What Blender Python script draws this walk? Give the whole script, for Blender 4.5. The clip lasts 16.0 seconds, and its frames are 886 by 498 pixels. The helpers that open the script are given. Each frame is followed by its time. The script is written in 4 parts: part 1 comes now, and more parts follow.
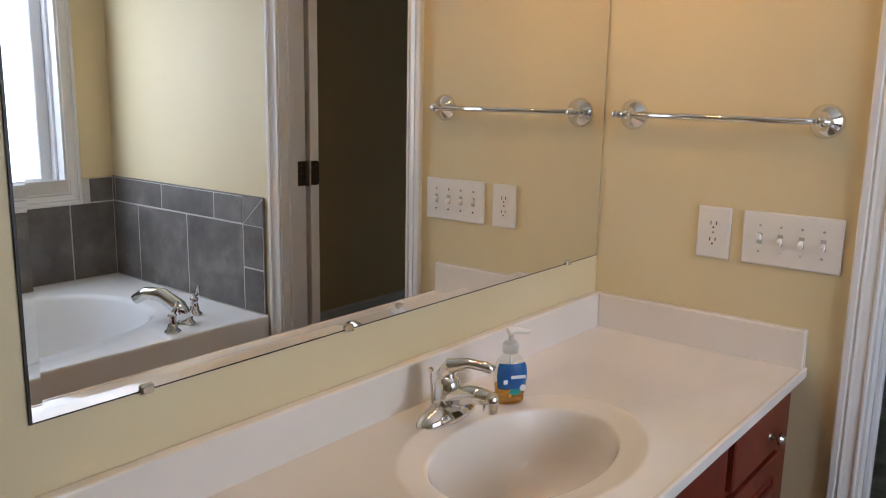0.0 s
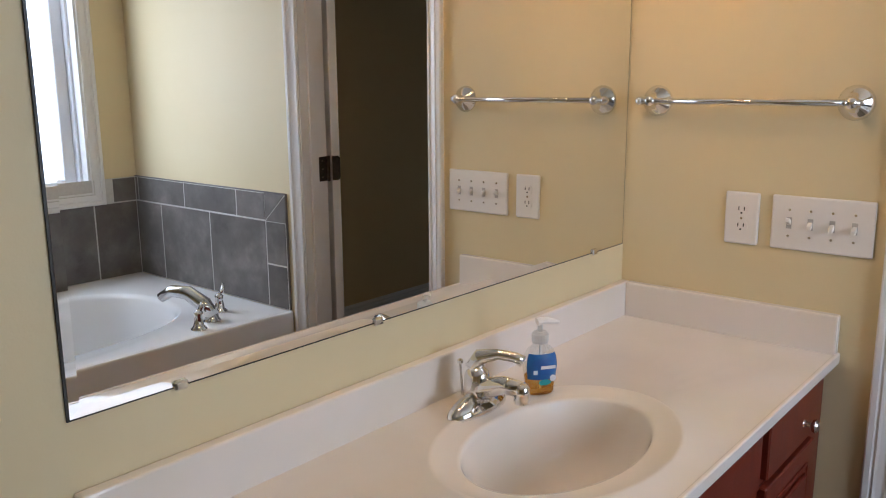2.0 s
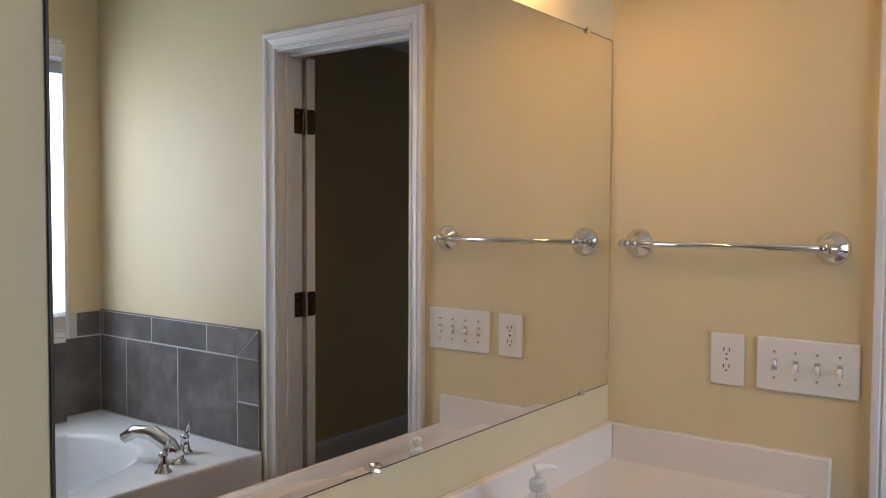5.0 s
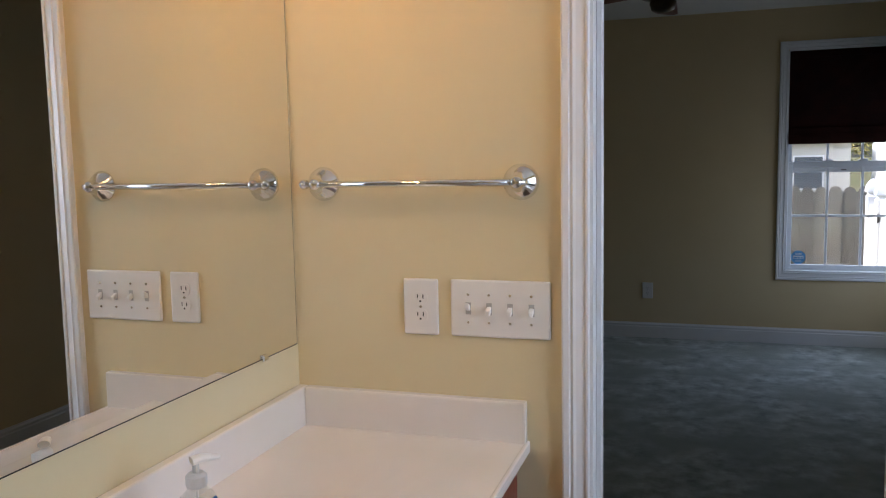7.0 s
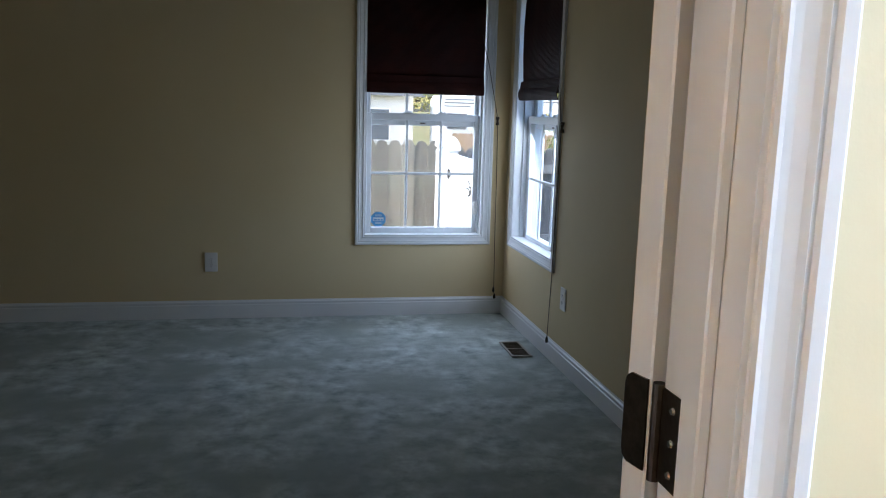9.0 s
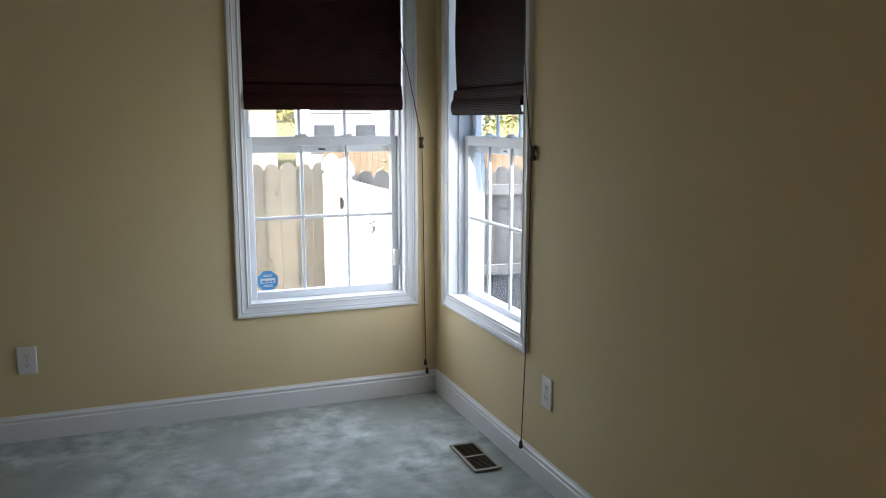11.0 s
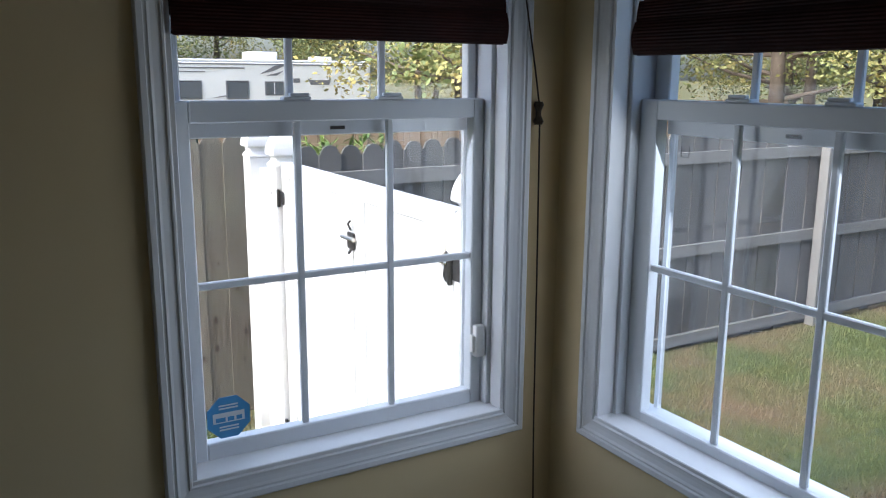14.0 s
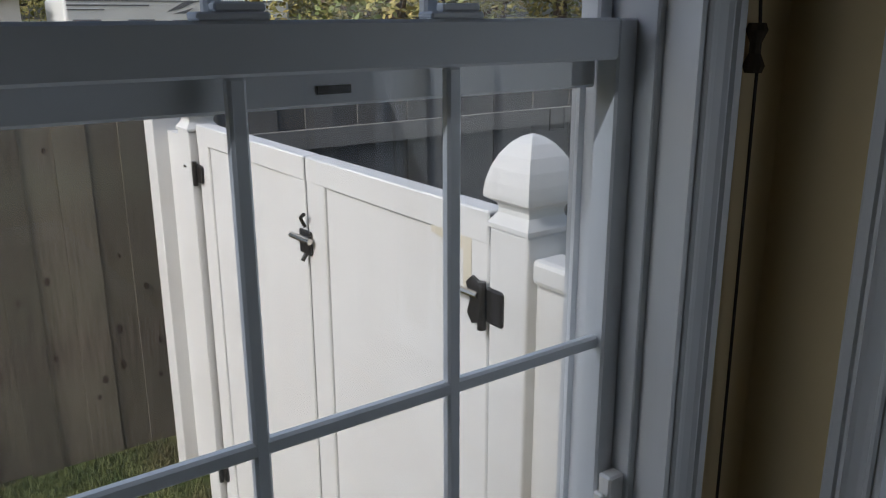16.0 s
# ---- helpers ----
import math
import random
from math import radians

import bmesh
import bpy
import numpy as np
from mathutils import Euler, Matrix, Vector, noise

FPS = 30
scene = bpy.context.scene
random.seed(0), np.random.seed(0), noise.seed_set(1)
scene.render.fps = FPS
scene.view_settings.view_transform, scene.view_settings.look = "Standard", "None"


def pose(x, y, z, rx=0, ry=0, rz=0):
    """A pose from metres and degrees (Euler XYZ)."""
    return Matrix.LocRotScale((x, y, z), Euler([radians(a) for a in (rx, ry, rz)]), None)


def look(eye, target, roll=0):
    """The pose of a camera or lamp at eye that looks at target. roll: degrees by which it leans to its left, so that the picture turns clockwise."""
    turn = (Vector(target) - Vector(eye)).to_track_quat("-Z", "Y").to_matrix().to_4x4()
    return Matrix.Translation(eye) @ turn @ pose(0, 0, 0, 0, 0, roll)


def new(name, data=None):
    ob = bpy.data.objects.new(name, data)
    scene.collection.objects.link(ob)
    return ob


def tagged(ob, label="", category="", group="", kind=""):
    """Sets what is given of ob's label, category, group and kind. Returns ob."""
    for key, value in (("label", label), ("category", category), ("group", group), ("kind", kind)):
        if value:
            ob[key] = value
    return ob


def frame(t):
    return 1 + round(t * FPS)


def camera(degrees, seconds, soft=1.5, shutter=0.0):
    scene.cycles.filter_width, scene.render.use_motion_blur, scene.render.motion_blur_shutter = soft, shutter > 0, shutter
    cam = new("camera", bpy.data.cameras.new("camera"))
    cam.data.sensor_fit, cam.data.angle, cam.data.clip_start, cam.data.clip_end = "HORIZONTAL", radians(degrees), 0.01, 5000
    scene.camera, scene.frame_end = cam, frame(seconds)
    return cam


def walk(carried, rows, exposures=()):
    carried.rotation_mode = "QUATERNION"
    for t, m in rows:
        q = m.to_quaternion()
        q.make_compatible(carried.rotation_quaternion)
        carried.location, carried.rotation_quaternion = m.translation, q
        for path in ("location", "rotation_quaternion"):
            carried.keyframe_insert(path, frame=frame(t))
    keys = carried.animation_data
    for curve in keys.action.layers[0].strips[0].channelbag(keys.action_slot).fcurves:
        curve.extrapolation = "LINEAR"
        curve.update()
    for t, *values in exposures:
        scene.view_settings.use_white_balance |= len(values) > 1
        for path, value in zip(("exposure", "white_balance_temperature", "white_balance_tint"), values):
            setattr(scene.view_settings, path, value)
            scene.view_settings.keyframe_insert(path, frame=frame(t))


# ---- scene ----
cam = camera(57.0, 16.0, 1.1)
PATH = [
    (0, (-0.022, -0.04, 1.403), (-1.245, 1.494, 1.017), 1.07),
    (0.5, (-0.04, -0.049, 1.386), (-1.238, 1.454, 0.835), 0.63),
    (1, (-0.043, -0.048, 1.385), (-1.245, 1.43, 0.775), 0.13),
    (1.5, (-0.04, -0.048, 1.384), (-1.249, 1.43, 0.788), -0.16),
    (2, (-0.038, -0.046, 1.397), (-1.294, 1.457, 0.996), -0.38),
    (2.5, (-0.064, -0.051, 1.414), (-1.348, 1.46, 1.145), -0.18),
    (3, (-0.071, -0.093, 1.423), (-1.329, 1.458, 1.309), 0.51),
    (5.5, (-0.129, -0.082, 1.416), (-1.277, 1.554, 1.326), 0.07),
    (6, (-0.16, -0.065, 1.402), (-1.193, 1.644, 1.277), -0.51),
    (6.5, (-0.183, 0.004, 1.391), (-0.996, 1.82, 1.192), -0.9),
    (7, (-0.122, 0.201, 1.392), (-0.736, 2.092, 1.18), -1.1),
    (7.5, (-0.144, 0.451, 1.381), (-0.499, 2.404, 1.132), -0.59),
    (8, (-0.205, 0.689, 1.393), (-0.077, 2.665, 1.108), 0.9),
    (8.5, (-0.144, 0.955, 1.366), (0.206, 2.898, 1.047), 1.12),
    (9, (-0.088, 1.327, 1.375), (0.293, 3.262, 1.038), 1.63),
    (9.5, (-0.058, 1.731, 1.378), (0.459, 3.636, 1.055), 0.93),
    (12, (-0.051, 3.432, 1.449), (0.697, 5.26, 1.135), 0.41),
    (12.5, (-0.081, 3.846, 1.436), (0.724, 5.651, 1.127), 0.7),
    (13, (-0.013, 4.214, 1.404), (0.833, 5.999, 1.093), 0.06),
    (13.5, (0.052, 4.63, 1.412), (0.946, 6.388, 1.076), 0.28),
    (14, (0.076, 4.996, 1.396), (1.06, 6.688, 0.983), 0.36),
    (14.5, (0.189, 5.312, 1.348), (1.184, 6.964, 0.817), -0.21),
    (15, (0.327, 5.645, 1.353), (1.334, 7.279, 0.791), -0.62),
    (15.5, (0.393, 5.955, 1.356), (1.477, 7.55, 0.827), -0.55),
    (16, (0.445, 6.064, 1.348), (1.565, 7.626, 0.796), -0.18),
]
walk(cam, [(t, look(eye, target, roll)) for t, eye, target, roll in PATH], exposures=[(0, 1.52, 5800, 13), (0.5, 1.68, 5600, 13), (1.5, 1.68, 5600, 13), (2, 1.58, 5750, 13), (2.5, 1.48, 5800, 13), (3, 1.32, 6000, 13), (5.5, 1.4, 5600, 13), (6.5, 1.55, 5550, 13), (7.5, 1.65, 5500, 12), (8.5, 2.0, 5200, 10), (9.0, 2.4, 5400, 9), (9.5, 3.15, 6100, 10), (12, 2.65, 6100, 10), (12.5, 2.4, 6000, 10), (13.5, 2.0, 5800, 10), (14.2, 1.25, 5600, 9), (15, 0.3, 5700, 8), (16, 0.0, 5900, 9)])

# ---- world and light ----
world = bpy.data.worlds.new("overcast_sky")
scene.world = world
world.use_nodes = True
_wn = world.node_tree
_sky = _wn.nodes.new("ShaderNodeTexSky")
_sky.sky_type = 'NISHITA'
_sky.sun_disc = False
_sky.sun_elevation = radians(38)
_sky.sun_rotation = radians(257)
_sky.air_density, _sky.dust_density = 1.0, 4.0
_bg = _wn.nodes["Background"]
_bg.inputs["Strength"].default_value = 0.15
_wn.links.new(_sky.outputs[0], _bg.inputs["Color"])
SUN = bpy.data.lights.new("sun", 'SUN')
SUN.energy, SUN.angle, SUN.color = 2.2, radians(14), (1.0, 0.96, 0.9)
_so = new("sun", SUN)
# daylight that the sky sends through the three window openings
def daylight(place, target, w, h, watts):
    d = bpy.data.lights.new("window_daylight", 'AREA')
    d.shape, d.size, d.size_y, d.energy, d.color = 'RECTANGLE', w, h, watts, (0.95, 0.97, 1.0)
    new("window_daylight", d).matrix_world = look(place, target)


daylight((.82, 6.653 + .20, 1.0), (.82, 5.4, .3), .70, .84, 0.8)
daylight((1.385 + .20, 6.055, 1.0), (.2, 6.055, .3), .70, .84, 1.5)
daylight((1.60, 1.14, 1.5), (0, 1.14, .75), 1.0, 1.05, 6.0)
_so.matrix_world = look((-20, 0, 20), (0, 1.5, 3))

# ---- materials ----
def ramp_mat(name, c1, c2, scale=8.0, rough=0.6, metal=0.0, bump=0.0, bscale=120.0, stretch=(1, 1, 1), c3=None, big=1.2, rnd=0.0, spec=0.5):
    """Two tones of grain, a second, larger drift in tone, and fine relief."""
    m = bpy.data.materials.new(name)
    m.use_nodes = True
    nt = m.node_tree
    b = nt.nodes["Principled BSDF"]
    b.inputs["Roughness"].default_value, b.inputs["Metallic"].default_value = rough, metal
    b.inputs["Specular IOR Level"].default_value = spec
    tc = nt.nodes.new("ShaderNodeTexCoord")
    mp = nt.nodes.new("ShaderNodeMapping")
    mp.inputs["Scale"].default_value = stretch
    nt.links.new(tc.outputs["Object"], mp.inputs["Vector"])
    n1 = nt.nodes.new("ShaderNodeTexNoise")
    n1.inputs["Scale"].default_value, n1.inputs["Detail"].default_value = scale, 8
    n1.inputs["Roughness"].default_value = 0.62
    nt.links.new(mp.outputs[0], n1.inputs["Vector"])
    if rnd:
        oi = nt.nodes.new("ShaderNodeObjectInfo")
        ad = nt.nodes.new("ShaderNodeVectorMath")
        ml = nt.nodes.new("ShaderNodeMath")
        ml.operation, ml.inputs[1].default_value = 'MULTIPLY', 37.0
        nt.links.new(oi.outputs["Random"], ml.inputs[0])
        nt.links.new(mp.outputs[0], ad.inputs[0])
        nt.links.new(ml.outputs[0], ad.inputs[1])
        nt.links.new(ad.outputs[0], n1.inputs["Vector"])
    cr = nt.nodes.new("ShaderNodeValToRGB")
    cr.color_ramp.elements[0].position, cr.color_ramp.elements[0].color = 0.32, (*c1, 1)
    cr.color_ramp.elements[1].position, cr.color_ramp.elements[1].color = 0.68, (*c2, 1)
    nt.links.new(n1.outputs[0], cr.inputs[0])
    n2 = nt.nodes.new("ShaderNodeTexNoise")
    n2.inputs["Scale"].default_value, n2.inputs["Detail"].default_value = big, 4
    nt.links.new(tc.outputs["Object"], n2.inputs["Vector"])
    mx = nt.nodes.new("ShaderNodeMix")
    mx.data_type = 'RGBA'
    cr2 = nt.nodes.new("ShaderNodeValToRGB")
    cr2.color_ramp.elements[0].position, cr2.color_ramp.elements[1].position = 0.4, 0.66
    nt.links.new(n2.outputs[0], cr2.inputs[0])
    nt.links.new(cr2.outputs[0], mx.inputs["Factor"])
    nt.links.new(cr.outputs[0], mx.inputs[6])
    if c3 is None:
        c3 = tuple(v * 0.93 for v in c2)
    mx.inputs[7].default_value = (*c3, 1)
    out = mx.outputs[2]
    if rnd:
        hs = nt.nodes.new("ShaderNodeHueSaturation")
        mr = nt.nodes.new("ShaderNodeMapRange")
        mr.inputs[3].default_value, mr.inputs[4].default_value = 1 - rnd, 1 + rnd
        nt.links.new(oi.outputs["Random"], mr.inputs[0])
        nt.links.new(mr.outputs[0], hs.inputs["Value"])
        nt.links.new(out, hs.inputs["Color"])
        out = hs.outputs[0]
    nt.links.new(out, b.inputs["Base Color"])
    if bump:
        n3 = nt.nodes.new("ShaderNodeTexNoise")
        n3.inputs["Scale"].default_value, n3.inputs["Detail"].default_value = bscale, 3
        nt.links.new(mp.outputs[0], n3.inputs["Vector"])
        bp = nt.nodes.new("ShaderNodeBump")
        bp.inputs["Strength"].default_value, bp.inputs["Distance"].default_value = bump, 0.004
        nt.links.new(n3.outputs[0], bp.inputs["Height"])
        nt.links.new(bp.outputs[0], b.inputs["Normal"])
    return m


def see_through(name, gloss, tint=(1, 1, 1), rough=0.0, cover=None, amount=0.0):
    """Thin clear sheet: light passes, a part is mirrored, a part may be covered."""
    m = bpy.data.materials.new(name)
    m.use_nodes = True
    nt = m.node_tree
    nt.nodes.remove(nt.nodes["Principled BSDF"])
    tr, gl, mx = nt.nodes.new("ShaderNodeBsdfTransparent"), nt.nodes.new("ShaderNodeBsdfGlossy"), nt.nodes.new("ShaderNodeMixShader")
    tr.inputs[0].default_value = (*tint, 1)
    gl.inputs["Roughness"].default_value = rough
    mx.inputs[0].default_value = gloss
    nt.links.new(tr.outputs[0], mx.inputs[1])
    nt.links.new(gl.outputs[0], mx.inputs[2])
    end = mx.outputs[0]
    if cover:
        df, m2 = nt.nodes.new("ShaderNodeBsdfTranslucent" if rough > .2 else "ShaderNodeBsdfDiffuse"), nt.nodes.new("ShaderNodeMixShader")
        df.inputs[0].default_value = (*cover, 1)
        m2.inputs[0].default_value = amount
        nt.links.new(end, m2.inputs[1])
        nt.links.new(df.outputs[0], m2.inputs[2])
        end = m2.outputs[0]
    nt.links.new(end, nt.nodes["Material Output"].inputs[0])
    return m


def glow(name, color, strength):
    m = bpy.data.materials.new(name)
    m.use_nodes = True
    b = m.node_tree.nodes["Principled BSDF"]
    b.inputs["Base Color"].default_value = (*color, 1)
    b.inputs["Emission Color"].default_value = (*color, 1)
    b.inputs["Emission Strength"].default_value = strength
    return m


PAINT = ramp_mat("cream_wall_paint", (0.70, 0.60, 0.375), (0.72, 0.62, 0.395), 3, 0.55, bump=0.04, bscale=220, c3=(0.69, 0.59, 0.365), spec=0.35)
# same cream paint for the bedroom, with warm light put into its colour
PAINT_WARM = ramp_mat("cream_wall_paint_warm_light", (0.69, 0.555, 0.325), (0.71, 0.575, 0.345), 3, 0.7, bump=0.04, bscale=220, c3=(0.68, 0.545, 0.315), spec=0.2)
CEIL = ramp_mat("ceiling_paint", (0.74, 0.72, 0.66), (0.78, 0.76, 0.70), 5, 0.9, bump=0.2, bscale=90)
TRIM = ramp_mat("white_trim_paint", (0.76, 0.76, 0.76), (0.80, 0.80, 0.80), 6, 0.38, bump=0.04, bscale=60)
VINYL = ramp_mat("white_vinyl", (0.72, 0.74, 0.77), (0.77, 0.79, 0.81), 6, 0.4, bump=0.03)
CARPET = ramp_mat("grey_green_carpet", (0.24, 0.275, 0.262), (0.68, 0.74, 0.71), 9, 0.95, bump=1.0, bscale=330, c3=(0.34, 0.375, 0.345), big=2.2, spec=0.1)
CARPET.node_tree.nodes["Principled BSDF"].inputs["Sheen Weight"].default_value = 0.15
CARPET.node_tree.nodes["Principled BSDF"].inputs["Sheen Roughness"].default_value = 0.45
VFLOOR = ramp_mat("beige_vinyl_floor", (0.35, 0.30, 0.24), (0.42, 0.37, 0.30), 12, 0.45)
MARBLE = ramp_mat("cultured_marble", (0.80, 0.745, 0.70), (0.82, 0.765, 0.72), 2.5, 0.07, c3=(0.765, 00.722, 0.65), big=3)
CHERRY = ramp_mat("cherry_wood", (0.105, 0.012, 0.006), (0.20, 0.030, 0.012), 9, 0.32, stretch=(6, 6, 0.7), bump=0.05, c3=(0.13, 0.017, 0.008), big=3)
NICKEL = ramp_mat("brushed_nickel", (0.60, 0.57, 0.52), (0.68, 0.64, 0.58), 40, 0.25, 1.0)
CHROME = ramp_mat("chrome", (0.80, 0.80, 0.80), (0.84, 0.84, 0.84), 4, 0.05, 1.0)
BRONZE = ramp_mat("aged_bronze", (0.06, 0.048, 0.038), (0.11, 0.09, 0.07), 60, 0.38, 0.9, bump=0.1)
TILE = ramp_mat("slate_grey_tile", (0.085, 0.078, 0.072), (0.25, 0.235, 0.22), 5, 0.42, bump=0.12, bscale=40, c3=(0.13, 0.12, 0.112), big=11, rnd=0.10)
GROUT = ramp_mat("pale_grout", (0.55, 0.54, 0.52), (0.62, 0.61, 0.58), 60, 0.9)
ACRYL = ramp_mat("white_tub_acrylic", (0.78, 0.79, 0.80), (0.81, 0.82, 0.83), 3, 0.12)
# plate plastic greyed to paint in the small shadows round the toggles
TOGSHADE = ramp_mat("shaded_plastic", (0.42, 0.41, 0.39), (0.48, 0.47, 0.45), 8, 0.5)
PLATE = ramp_mat("white_plate_plastic", (0.80, 0.78, 0.75), (0.83, 0.81, 0.78), 8, 0.35)
SLOT = ramp_mat("dark_slot", (0.02, 0.02, 0.02), (0.03, 0.03, 0.03), 8, 0.6)
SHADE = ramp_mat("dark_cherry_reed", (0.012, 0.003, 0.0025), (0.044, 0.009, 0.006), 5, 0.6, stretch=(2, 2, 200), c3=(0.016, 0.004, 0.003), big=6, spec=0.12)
CORD = ramp_mat("brown_cord", (0.035, 0.026, 0.02), (0.06, 0.045, 0.035), 80, 0.8)
BLACK = ramp_mat("black_plastic", (0.015, 0.013, 0.012), (0.025, 0.022, 0.02), 20, 0.4)
GLASS = see_through("window_glass", 0.035)
SCREEN = see_through("insect_screen_mesh", 0.0, cover=(0.22, 0.23, 0.24), amount=0.10)
FROST = see_through("frosted_glass", 0.05, (0.9, 0.92, 0.95), 0.4, (0.92, 0.94, 0.96), 0.6)
OPAL = see_through("amber_opal_glass", 0.05, (0.25, 0.16, 0.08), 0.4, (0.40, 0.26, 0.14), 0.8)
MIRROR = ramp_mat("mirror_silver", (0.90, 0.91, 0.90), (0.91, 0.92, 0.91), 1, 0.0, 1.0)
WOODW = ramp_mat("weathered_fence_wood", (0.10, 0.083, 0.062), (0.25, 0.218, 0.175), 7, 0.85, stretch=(9, 9, 0.6), bump=0.3, bscale=30, c3=(0.21, 0.20, 0.15), big=2.5, rnd=0.26)
WOODL = ramp_mat("greyed_fence_wood", (0.10, 0.095, 0.092), (0.19, 0.18, 0.175), 7, 0.9, stretch=(9, 9, 0.6), bump=0.3, bscale=30, c3=(0.13, 0.125, 0.115), big=2, rnd=0.24)
WOODR = ramp_mat("pale_rail_wood", (0.17, 0.16, 0.148), (0.26, 0.25, 0.232), 8, 0.9, stretch=(0.6, 9, 9), bump=0.3)
PVC = ramp_mat("white_gate_vinyl", (0.74, 0.74, 0.73), (0.80, 0.80, 0.79), 5, 0.45, c3=(0.75, 0.745, 0.73), big=4)
GRASS = ramp_mat("patchy_lawn", (0.045, 0.070, 0.022), (0.15, 0.155, 0.055), 16, 0.95, bump=0.9, bscale=70, c3=(0.19, 0.135, 0.075), big=1.5, spec=0.1)
BLADE = ramp_mat("grass_blades", (0.07, 0.11, 0.03), (0.20, 0.21, 0.08), 9, 0.8, c3=(0.26, 0.19, 0.11), big=1.5)
BARK = ramp_mat("bark", (0.06, 0.045, 0.03), (0.12, 0.09, 0.065), 12, 0.95, bump=0.5, bscale=20, stretch=(3, 3, 0.6))
LEAF_A = ramp_mat("green_yellow_leaves", (0.14, 0.17, 0.05), (0.32, 0.32, 0.10), 1.2, 0.7, c3=(0.40, 0.30, 0.09), big=0.5, rnd=0.1)
LEAF_B = ramp_mat("dark_green_leaves", (0.09, 0.13, 0.04), (0.22, 0.25, 0.08), 1.2, 0.7, c3=(0.26, 0.25, 0.08), big=0.5, rnd=0.1)
LEAF_C = ramp_mat("bright_green_leaves", (0.10, 0.19, 0.03), (0.22, 0.30, 0.06), 6, 0.6, big=3)
RVW = ramp_mat("white_gelcoat", (0.72, 0.72, 0.70), (0.78, 0.78, 0.76), 3, 0.3)
RVD = ramp_mat("dark_tinted_window", (0.09, 0.10, 0.115), (0.13, 0.145, 0.16), 3, 0.1)
RVG = ramp_mat("grey_decal", (0.12, 0.12, 0.13), (0.18, 0.18, 0.19), 5, 0.4)
SIDING = ramp_mat("pale_siding", (0.55, 0.53, 0.48), (0.62, 0.60, 0.55), 6, 0.7)
BLUE = ramp_mat("blue_sticker", (0.08, 0.30, 0.60), (0.11, 0.35, 0.66), 6, 0.4)
WHITE = ramp_mat("white_print", (0.78, 0.80, 0.82), (0.82, 0.84, 0.86), 6, 0.4)
SOAPB = see_through("clear_bottle", 0.08, (0.94, 0.96, 0.96))
SOAPL = see_through("amber_soap", 0.04, (0.80, 0.56, 0.16))
LABEL = ramp_mat("blue_label", (0.02, 0.08, 0.30), (0.03, 0.22, 0.50), 18, 0.35, c3=(0.02, 0.12, 0.38), big=30)
TEAL = ramp_mat("teal_print", (0.01, 0.25, 0.27), (0.03, 0.36, 0.36), 20, 0.4)
RUST = ramp_mat("rust_stain", (0.66, 0.60, 0.46), (0.72, 0.67, 0.54), 20, 0.6)
BULB = glow("warm_bulb", (1.0, 0.72, 0.40), 22.0)


# ---- mesh helpers ----
def mesh(name, bm, mat, smooth=False):
    me = bpy.data.meshes.new(name)
    bmesh.ops.recalc_face_normals(bm, faces=bm.faces)
    bm.to_mesh(me)
    bm.free()
    me.materials.append(mat)
    if smooth:
        me.shade_smooth()
    return me


def part(name, bm, material, parent, label="", smooth=False):
    ob = new(name, mesh(name, bm, material, smooth))
    ob.parent = parent
    if label:
        ob["label"] = label
    return ob


def shared(name, me, parent, loc=(0, 0, 0), rot=(0, 0, 0), scale=(1, 1, 1)):
    ob = new(name, me)
    ob.parent = parent
    ob.location, ob.rotation_euler, ob.scale = loc, rot, scale
    return ob


def thing(name, loc, label, category, group="", kind="", rz=0.0):
    ob = new(name)
    ob.empty_display_size = 0.05
    ob.location = loc
    ob.rotation_euler = (0, 0, radians(rz))
    return tagged(ob, label, category, group, kind)


def structure(name, bm, material, label, category, smooth=False):
    return tagged(new(name, mesh(name, bm, material, smooth)), label, category, kind="structure")


def box(bm, lo, hi, bevel=0.0, segs=1):
    vs = [bm.verts.new((x, y, z)) for x in (lo[0], hi[0]) for y in (lo[1], hi[1]) for z in (lo[2], hi[2])]
    fs = [bm.faces.new([vs[i] for i in q]) for q in ((0, 1, 3, 2), (4, 6, 7, 5), (0, 4, 5, 1), (2, 3, 7, 6), (0, 2, 6, 4), (1, 5, 7, 3))]
    if bevel:
        es = list({e for f in fs for e in f.edges})
        bmesh.ops.bevel(bm, geom=es, offset=bevel, segments=segs, affect='EDGES', profile=0.5)
    return bm


def B(lo, hi, bevel=0.0, segs=1):
    return box(bmesh.new(), lo, hi, bevel, segs)


def tube(bm, pts, rad, n=12, caps=True):
    """A round bar through points; rad is one radius or one for each point."""
    pts = [Vector(p) for p in pts]
    rads = rad if isinstance(rad, (list, tuple)) else [rad] * len(pts)
    rings = []
    up = Vector((0, 0, 1))
    for i, p in enumerate(pts):
        d = (pts[min(i + 1, len(pts) - 1)] - pts[max(i - 1, 0)]).normalized()
        a = d.cross(up if abs(d.z) < 0.95 else Vector((1, 0, 0))).normalized()
        c = d.cross(a)
        rings.append([bm.verts.new(p + rads[i] * (math.cos(2 * math.pi * k / n) * a + math.sin(2 * math.pi * k / n) * c)) for k in range(n)])
    for r, s in zip(rings, rings[1:]):
        for k in range(n):
            bm.faces.new((r[k], r[(k + 1) % n], s[(k + 1) % n], s[k]))
    if caps:
        bm.faces.new(rings[0][::-1])
        bm.faces.new(rings[-1])
    return bm


